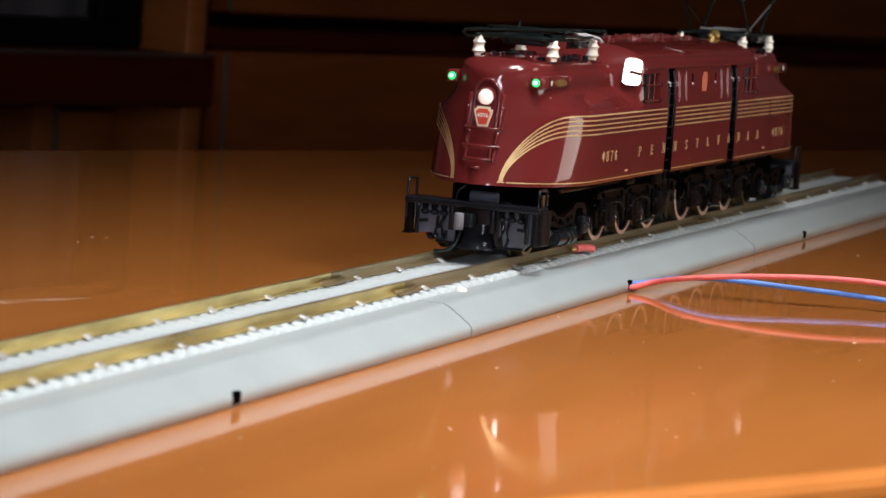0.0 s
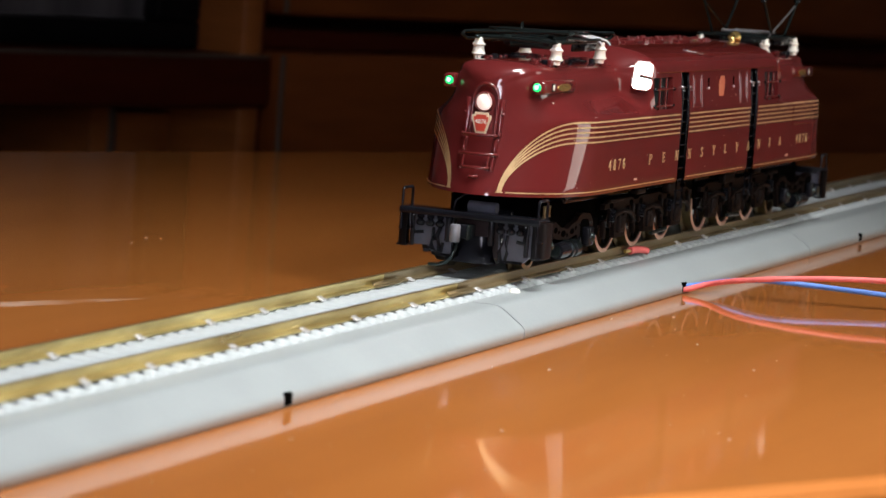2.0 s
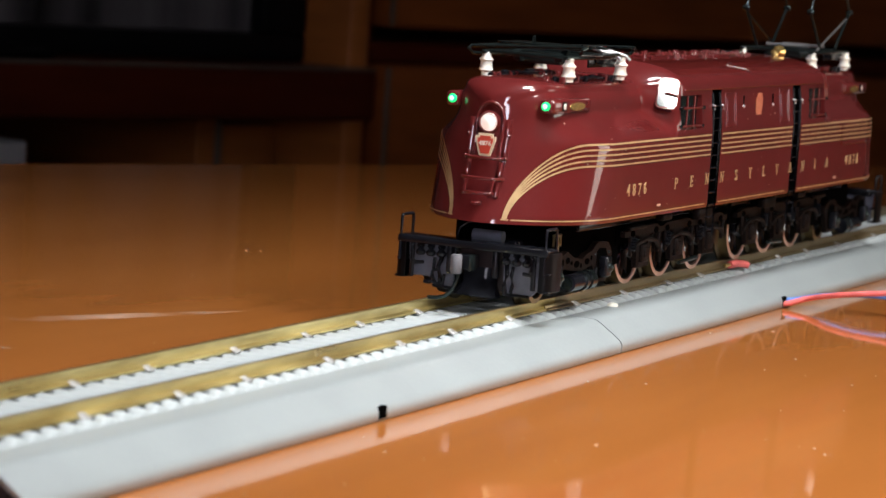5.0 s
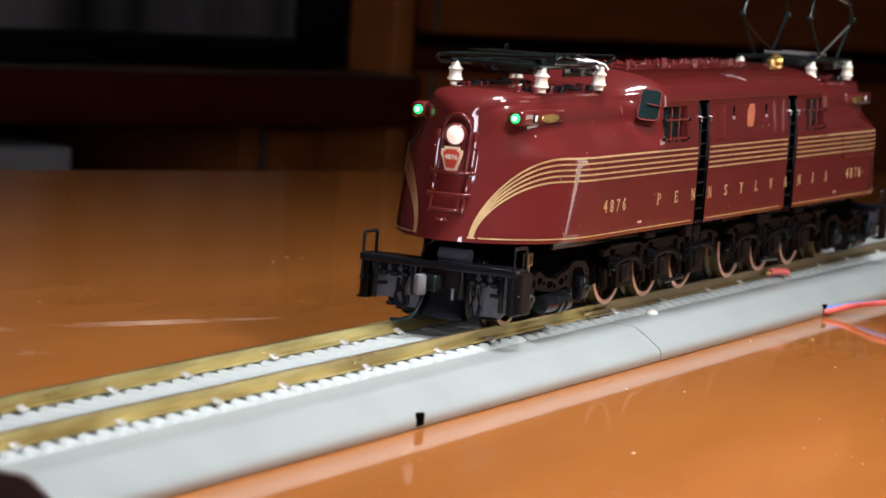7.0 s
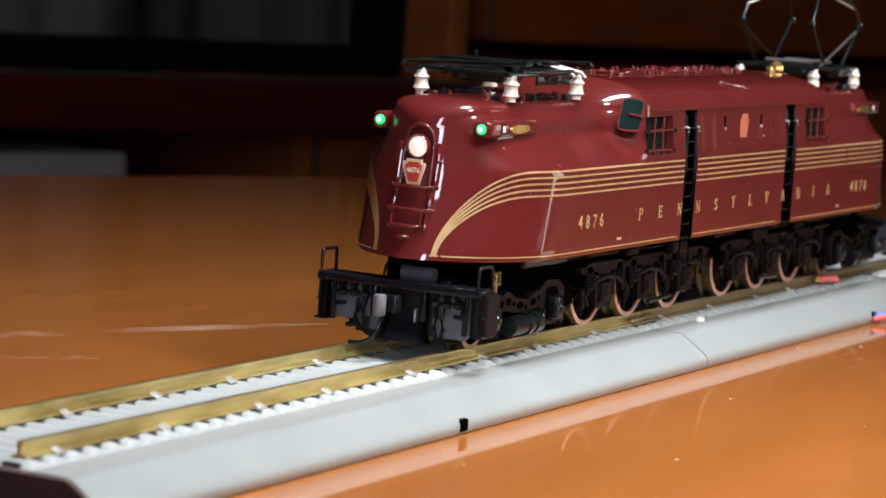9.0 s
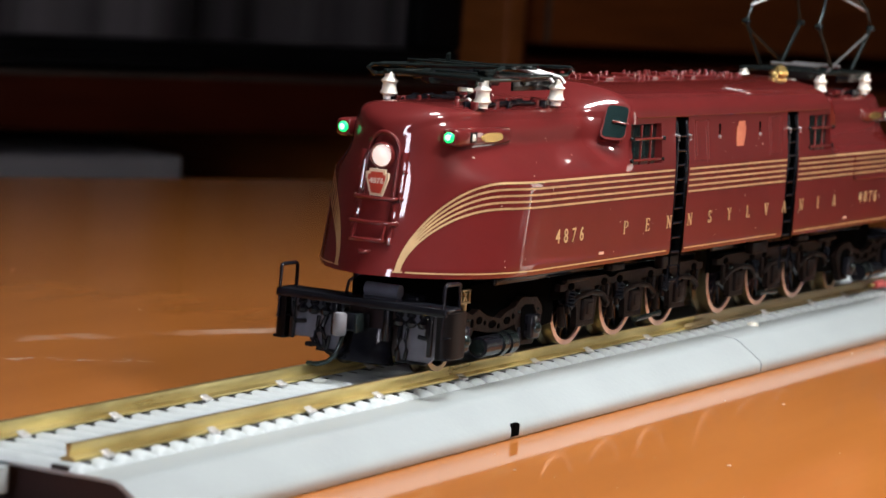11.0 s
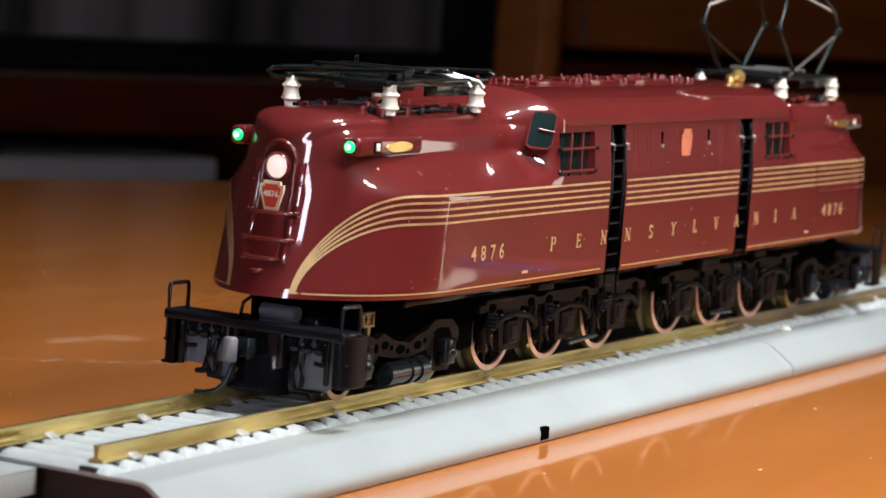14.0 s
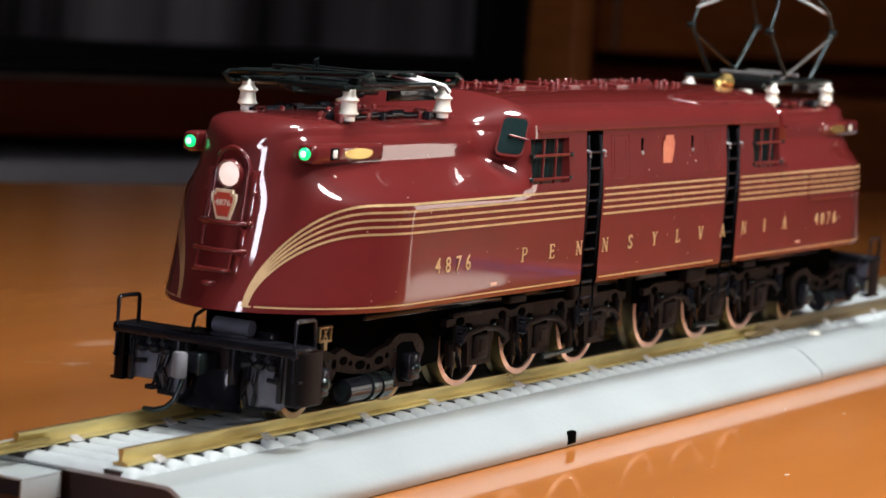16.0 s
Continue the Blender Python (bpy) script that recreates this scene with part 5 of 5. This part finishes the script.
def guiding_truck(root, s, sd, px):
    """Side frame of the four-wheel guiding truck with its air cylinder and springs."""
    ya, yb = sd * 12.6, sd * 14.0
    bm = B()
    pts = [(116.2, 19.5), (113, 20.4), (109, 20.0), (106.5, 19.1), (103.9, 19.9), (100.3, 18.4), (95.2, 17.6), (92.9, 18.6), (89.4, 19.2), (87.7, 20.4), (86.3, 20.8), (80.7, 20.4), (78.6, 18.8), (78.1, 17.5), (80.2, 14.1), (81.4, 11.8), (86.6, 12.0), (88.4, 14.8), (89.4, 16.0), (94.9, 15.2), (100.6, 15.5), (105.5, 16.4), (107.5, 14.0), (109.5, 11.6), (114.5, 11.6), (116.0, 13.5)]
    plate(bm, [(s * a, b) for a, b in pts], ya, yb)
    tf = part("truck_frame", bm, M_BLACKB, root, "dark side frame of the guiding truck", dz=RZ)
    # black sheet for the shade between truck frame and wheels
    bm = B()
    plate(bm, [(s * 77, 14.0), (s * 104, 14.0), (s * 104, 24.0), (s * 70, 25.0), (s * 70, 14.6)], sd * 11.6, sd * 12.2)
    part("frame_shade_backing", bm, M_SHADE_BLACK, tf, "black plate added for the shade behind the frame", False, dz=RZ)
    # openings drawn as black discs on the frame, their shade as colour
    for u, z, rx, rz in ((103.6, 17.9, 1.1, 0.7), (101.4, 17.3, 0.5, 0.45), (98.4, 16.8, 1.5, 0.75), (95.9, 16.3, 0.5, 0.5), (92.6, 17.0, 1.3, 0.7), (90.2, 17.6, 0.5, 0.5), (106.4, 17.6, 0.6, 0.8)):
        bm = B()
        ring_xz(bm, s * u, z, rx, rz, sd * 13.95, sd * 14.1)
        part("opening_shade", bm, M_SHADE_BLACK, tf, dz=RZ)
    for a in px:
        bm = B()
        # black outline on the frame for the shade around the journal box
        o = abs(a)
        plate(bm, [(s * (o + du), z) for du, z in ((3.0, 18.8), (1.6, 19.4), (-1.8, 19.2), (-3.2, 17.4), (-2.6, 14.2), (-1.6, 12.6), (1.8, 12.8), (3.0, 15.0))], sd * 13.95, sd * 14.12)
        part("pedestal_shade", bm, M_SHADE_BLACK, tf, dz=RZ)
        bm = B()
        box(bm, (a, sd * 14.9, 15.4), (3.4, 2.2, 4.6), 0.5)
        jb = part("journal_box", bm, M_BLACK, tf, "glossy black journal box", dz=RZ)
        bm = B()
        lathe(bm, [(1.15, -0.5), (1.1, 0.3), (0.6, 0.7), (0.05, 0.8)] if sd > 0 else [(0.05, -0.8), (0.6, -0.7), (1.1, -0.3), (1.15, 0.5)], (a, sd * 16.0, 15.2), "Y", 14)
        part("journal_cap", bm, M_STEEL, jb, "worn shiny cap", dz=RZ)
        for e in (-1, 1):
            bm = B()
            lathe(bm, [(0.4, -0.3), (0.05, 0.3)] if sd > 0 else [(0.05, -0.3), (0.4, 0.3)], (a + e * 3.9, sd * 14.1, 18.2), "Y", 8)
            part("bolt", bm, M_STEEL, tf, dz=RZ)
    # small open bracket behind the footplate
    if s == sd:
        bm = B()
        for z in (21.4, 23.6):
            box(bm, (s * 108.6, sd * 13.3, z), (3.6, 0.8, 0.4), 0.12)
        for u in (107.0, 110.2):
            box(bm, (s * u, sd * 13.3, 22.5), (0.4, 0.6, 2.0), 0.1)
        for t in (-32, 32):
            box(bm, (s * 108.6, sd * 13.3, 22.5), (0.4, 0.5, 2.6), 0.1, ry=t)
        box(bm, (s * 108.6, sd * 13.3, 20.6), (0.9, 0.8, 1.4), 0.15)
        part("open_bracket", bm, M_BRASS2, tf, "small dull brass bracket", dz=RZ)
    bm = B()
    rod(bm, (s * 92.0, sd * 14.6, 13.2), (s * 104.5, sd * 14.6, 13.2), 1.9, 18)
    ac = part("air_cylinder", bm, M_BLACK, tf, dz=RZ)
    for u, w, r in ((93.4, 1.3, 2.15), (97.2, 0.7, 2.2), (104.2, 0.6, 1.4)):
        bm = B()
        rod(bm, (s * (u - w), sd * 14.6, 13.2), (s * (u + w), sd * 14.6, 13.2), r, 18)
        part("cylinder_band", bm, M_STEEL, ac, "grey steel band", dz=RZ)
    bm = B()
    tube(bm, [(s * 90.6, sd * 14.8, 13.0), (s * 89.2, sd * 14.8, 13.6), (s * 88.6, sd * 14.6, 15.4)], 0.35, 8)
    part("air_pipe", bm, M_BLACK, ac, dz=RZ)


def running_gear(root):
    for s in (-1, 1):
        # centre frame
        bm = B()
        box(bm, (s * 38, 0, 19), (66, 11, 9), 0.8)
        box(bm, (s * 92, 0, 19), (38, 11, 6), 0.8)
        box(bm, (s * 50, 0, 24.2), (92, 26, 1.8), 0.5)
        part("underframe", bm, M_BLACK, root, dz=RZ)
        ax = [a for a in DRIVERS if a * s > 0]
        px = [a for a in PONIES if a * s > 0]
        for sd in (-1, 1):
            driver_frame(root, s, sd, ax)
            guiding_truck(root, s, sd, px)
        # pilot
        X = lambda v: s * v
        bm = B()
        box(bm, (X(119.6), 0, 21.3), (5.8, 34.4, 0.8), 0.25)
        box(bm, (X(122.2), 0, 20.8), (0.7, 34.4, 1.3), 0.25)
        box(bm, (X(118.4), 0, 20.4), (3.0, 30, 1.0), 0.2)
        pl = part("pilot_beam", bm, M_BLACK, root, "black footplate and pilot", dz=RZ)
        for sd, pts in ((-1, [(-6.4, 20.6), (-6.6, 11.2), (-12.8, 11.4), (-14.0, 12.6), (-16.0, 14.4), (-16.2, 20.6)]), (1, [(4.9, 20.6), (4.9, 10.8), (9.4, 11.1), (10.6, 13.2), (15.0, 13.1), (15.6, 20.6)])):
            bm = B()
            a = [bm.verts.new((X(119.9), y * -s, z)) for y, z in pts]
            b = [bm.verts.new((X(119.1), y * -s, z)) for y, z in pts]
            for k in range(len(pts)):
                bm.faces.new((a[k], a[(k + 1) % len(pts)], b[(k + 1) % len(pts)], b[k]))
            bm.faces.new(a)
            bm.faces.new(b[::-1])
            bmesh.ops.recalc_face_normals(bm, faces=bm.faces[:])
            pp = part("pilot_plate", bm, M_SHEEN_PLATE, pl, "satin black pilot plate with bluish sheen in its colour", dz=RZ)
            bm = B()
            y0, y1 = (-6.8, -12.6) if sd < 0 else (4.9, 9.4)
            tube(bm, [(X(120.2), y0 * -s, 11.3), (X(120.2), y1 * -s, 11.4)], 0.32, 8)
            part("lower_lip", bm, M_BLACK, pp, dz=RZ)
        bm = B()
        box(bm, (X(115.8), -0.6, 15.8), (0.6, 12, 9.0), 0.1)
        part("pocket_back", bm, M_SHADED_SHEET, pl, "dark brown coupler pocket", dz=RZ)
        for sd in (-1, 1):
            # curved corner step
            bm = B()
            arc = [(122.0, 15.2), (122.1, 16.4), (121.4, 17.3), (120.2, 17.7), (117.4, 17.8), (115.6, 17.6)]
            o0 = [bm.verts.new((X(a), sd * y, 20.9)) for a, y in arc]
            o1 = [bm.verts.new((X(a), sd * y, 12.9)) for a, y in arc]
            for k in range(len(arc) - 1):
                bm.faces.new((o0[k], o0[k + 1], o1[k + 1], o1[k]))
            bmesh.ops.recalc_face_normals(bm, faces=bm.faces[:])
            bmesh.ops.solidify(bm, geom=bm.faces[:], thickness=0.45)
            st = part("step_side", bm, M_BLACKGLOSS, pl, dz=RZ)
            bm = B()
            box(bm, (X(119.0), sd * 16.4, 12.9), (6.0, 2.4, 0.5), 0.15)
            part("step_tread", bm, M_BLACK, st, dz=RZ)
            bm = B()
            box(bm, (X(119.0), sd * 16.4, 16.6), (5.6, 2.2, 0.4), 0.12)
            part("step_tread", bm, M_BLACK, st, dz=RZ)
            bm = B()
            box(bm, (X(121.6), sd * 13.9, 16.8), (0.6, 1.0, 7.8), 0.2)
            part("step_post", bm, M_BLACK, st, dz=RZ)
            bm = B()
            tube(bm, [(X(122.2), sd * 16.5, 16.4), (X(122.2), sd * 16.5, 25.2), (X(122.0), sd * 16.5, 25.6), (X(121.6), sd * 16.5, 25.8), (X(117.3), sd * 16.5, 25.8), (X(116.9), sd * 16.5, 25.6), (X(116.7), sd * 16.5, 25.2), (X(116.7), sd * 16.5, 21.4)], 0.36, 8)
            part("handrail", bm, M_BLACK, pl, "bent black wire handrail", dz=RZ)
            for y in (7.4, 9.8, 12.2):
                bm = B()
                lathe(bm, [(0.55, 0), (1.0, 0.3), (1.1, 0.9), (0.5, 1.5), (0.9, 2.0), (0.6, 2.6)], (X(121.2), sd * y, 17.6), "Z", 10)
                part("hose_bracket", bm, M_BLACK, pl, dz=RZ)
            bm = B()
            tube(bm, [(X(121.6), sd * 13.6, 20.4), (X(122.4), sd * 13.6, 19.6), (X(122.4), sd * 13.6, 17.0), (X(121.6), sd * 13.4, 16.2)], 0.36, 8)
            part("air_pipe", bm, M_BLACK, pl, dz=RZ)
            bm = B()
            box(bm, (X(121.3), sd * 5.2, 17.6), (1.8, 1.3, 6.2), 0.4)
            part("coupler_cheek", bm, M_BLACK, pl, dz=RZ)
            bm = B()
            tube(bm, [(X(120.6), sd * 7.4, 17.6), (X(121.4), sd * 7.9, 15.6), (X(121.2), sd * 7.3, 13.4), (X(120.8), sd * 7.5, 11.6)], 0.5, 8)
            part("brake_pipe", bm, M_BLACK, pl, dz=RZ)
            bm = B()
            tube(bm, [(X(120.8), sd * 9.0, 17.4), (X(121.3), sd * 8.9, 15.4), (X(121.1), sd * 9.2, 13.4), (X(120.6), sd * 8.6, 11.9)], 0.38, 8)
            part("steam_pipe", bm, M_BLACK, pl, dz=RZ)
            bm = B()
            rod(bm, (X(121.2), sd * 11.4, 16.2), (X(121.2), sd * 14.0, 15.9), 0.4, 8)
            part("hose_coupling", bm, M_BLACK, pl, dz=RZ)
        # rounded spoon under the coupler
        bm = B()
        rows = []
        for i, z in enumerate((16.4, 14.8, 13.2, 11.9, 11.0, 10.6)):
            w = (4.4, 4.3, 4.5, 5.2, 6.0, 6.4)[i]
            f = (0.2, 0.3, 0.7, 1.5, 2.4, 2.7)[i]
            rows.append([bm.verts.new((X(117.4 + f + 2.4 * math.cos(t)), w * math.sin(t), z)) for t in [radians(-90 + 15 * j) for j in range(13)]])
        for a, b in zip(rows, rows[1:]):
            for j in range(12):
                bm.faces.new((a[j], a[j + 1], b[j + 1], b[j]))
        bmesh.ops.recalc_face_normals(bm, faces=bm.faces[:])
        bmesh.ops.solidify(bm, geom=bm.faces[:], thickness=0.4)
        part("rail_guard", bm, M_BLACK, pl, "rounded black guard below the coupler", dz=RZ)
        bm = B()
        box(bm, (X(121.4), 1.2, 17.4), (5.0, 3.6, 3.2), 0.5)
        cp = part("coupler", bm, M_BLACK, pl, "black knuckle coupler", dz=RZ)
        bm = B()
        box(bm, (X(123.2), -0.6, 17.4), (2.6, 0.6, 3.4), 0.2)
        part("coupler_lip", bm, M_STEEL, cp, "worn steel lip", dz=RZ)
        bm = B()
        box(bm, (X(124.4), 1.9, 17.3), (1.8, 1.6, 2.6), 0.3)
        part("coupler_shank", bm, M_BLACK, cp, dz=RZ)
        bm = B()
        lathe(bm, [(0.95, -2.0), (1.2, -1.7), (1.2, 1.7), (0.95, 2.0)], (X(126.0), 1.7, 17.2), "Z", 16)
        part("knuckle", bm, M_KNUCKLE, cp, "worn steel knuckle", dz=RZ)
        bm = B()
        tube(bm, [(X(125.2), 1.4, 15.6), (X(125.9), 1.4, 13.8), (X(126.4), 2.0, 11.8), (X(126.9), 3.2, 10.5), (X(127.2), 5.0, 9.9), (X(127.3), 7.0, 9.8)], 0.42, 8)
        part("trip_pin", bm, M_STEEL, cp, "curved steel trip pin", dz=RZ)
        bm = B()
        tube(bm, [(X(121.0), 8.2, 15.0), (X(121.6), 9.0, 14.6), (X(121.8), 9.4, 12.6), (X(121.6), 8.0, 12.0), (X(121.4), 6.6, 12.2), (X(121.2), 6.4, 14.2)], 0.36, 8)
        part("brake_hose", bm, M_BLACK, pl, dz=RZ)
        bm = B()
        box(bm, (X(121.2), 10.2, 12.2), (1.4, 1.6, 0.8), 0.25)
        part("hose_end", bm, M_BLACK, pl, dz=RZ)
        # drum on the deck and the dark bolster behind it
        bm = B()
        rod(bm, (X(114.2), -3.4, 22.5), (X(114.2), 3.4, 22.5), 1.25, 16)
        part("deck_drum", bm, M_SHEEN_PLATE, pl, dz=RZ)
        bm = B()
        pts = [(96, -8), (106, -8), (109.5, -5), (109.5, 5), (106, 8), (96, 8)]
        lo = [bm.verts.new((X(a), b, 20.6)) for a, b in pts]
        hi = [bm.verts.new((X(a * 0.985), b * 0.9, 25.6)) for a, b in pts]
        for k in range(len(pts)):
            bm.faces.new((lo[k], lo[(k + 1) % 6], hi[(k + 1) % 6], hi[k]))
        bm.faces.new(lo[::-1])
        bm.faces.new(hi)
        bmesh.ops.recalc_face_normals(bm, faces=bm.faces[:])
        part("bolster", bm, M_SHADE_BLACK, pl, dz=RZ)
        bm = B()
        tube(bm, [(X(116.2), 6.4, 21.6), (X(116.2), 6.0, 23.6), (X(115.4), 4.4, 25.0), (X(114.0), 2.0, 25.6)], 0.3, 8)
        part("uncoupling_wire", bm, M_BLACK, pl, dz=RZ)


# seconds and millimetres travelled
TRAVEL = [(0, 0.0), (0.5, 8.5), (1, 17.2), (1.5, 26.2), (2, 35.2), (2.5, 44.1), (3, 52.4), (3.5, 61.3), (4, 70.1), (4.5, 78.5), (5, 87.0),
          (7.5, 131.2), (8, 140.3), (8.5, 149.1), (9, 157.6), (11.5, 198.6), (12, 206.0), (12.5, 214.0), (13, 221.8), (13.5, 229.0),
          (14, 235.0), (14.5, 240.2), (15, 245.8), (15.5, 251.4), (16, 256.2)]


def travelled(t):
    return float(np.interp(t, [a for a, _ in TRAVEL], [b for _, b in TRAVEL]))


def locomotive():
    root = empty("model_locomotive", (LOCO_X, 0, RAIL_TOP))
    shell(root)
    stripes(root)
    lettering(root)
    nose_face(root, -1, True)
    nose_face(root, 1, False)
    cab_openings(root)
    paint_chips(root)
    pantograph(root, -85.0, False)
    pantograph(root, 84.5, True)
    roof_fittings(root)
    running_gear(root)
    wheels = [(wheelset(root, u, DRIVER_R, 12), u, DRIVER_R) for u in DRIVERS] + [(wheelset(root, u, PONY_R, 8), u, PONY_R) for u in PONIES]
    tagged(root, "glossy maroon model electric locomotive with gold stripes on brass track", "model train")
    return root, wheels


def motions(root, wheels):
    """The locomotive rolls towards the open end of the track, its wheels turning with it."""
    rows = [(t, pose((LOCO_X - d) * MM, 0, RAIL_TOP * MM)) for t, d in TRAVEL]
    walk(root, rows)
    times = [0.25 * k for k in range(65)]
    for ob, u, r in wheels:
        walk(ob, [(t, pose(u * MM, 0, r * MM, 0, -math.degrees(travelled(t) / r), 0)) for t in times])


room()
west_window()
fill_floor_lamp()
pendant_lamp()
table()
wall_cabinet()
screen_box()
track()
table_dust()
feed_wires()
mirrored_panel()
LOCO, WHEELS = locomotive()
# the lens keeps its focus on the leading end of the locomotive
cam.data.dof.use_dof = True
cam.data.dof.focus_object = WHEELS[7][0]
cam.data.dof.aperture_fstop = 43

motions(LOCO, WHEELS)
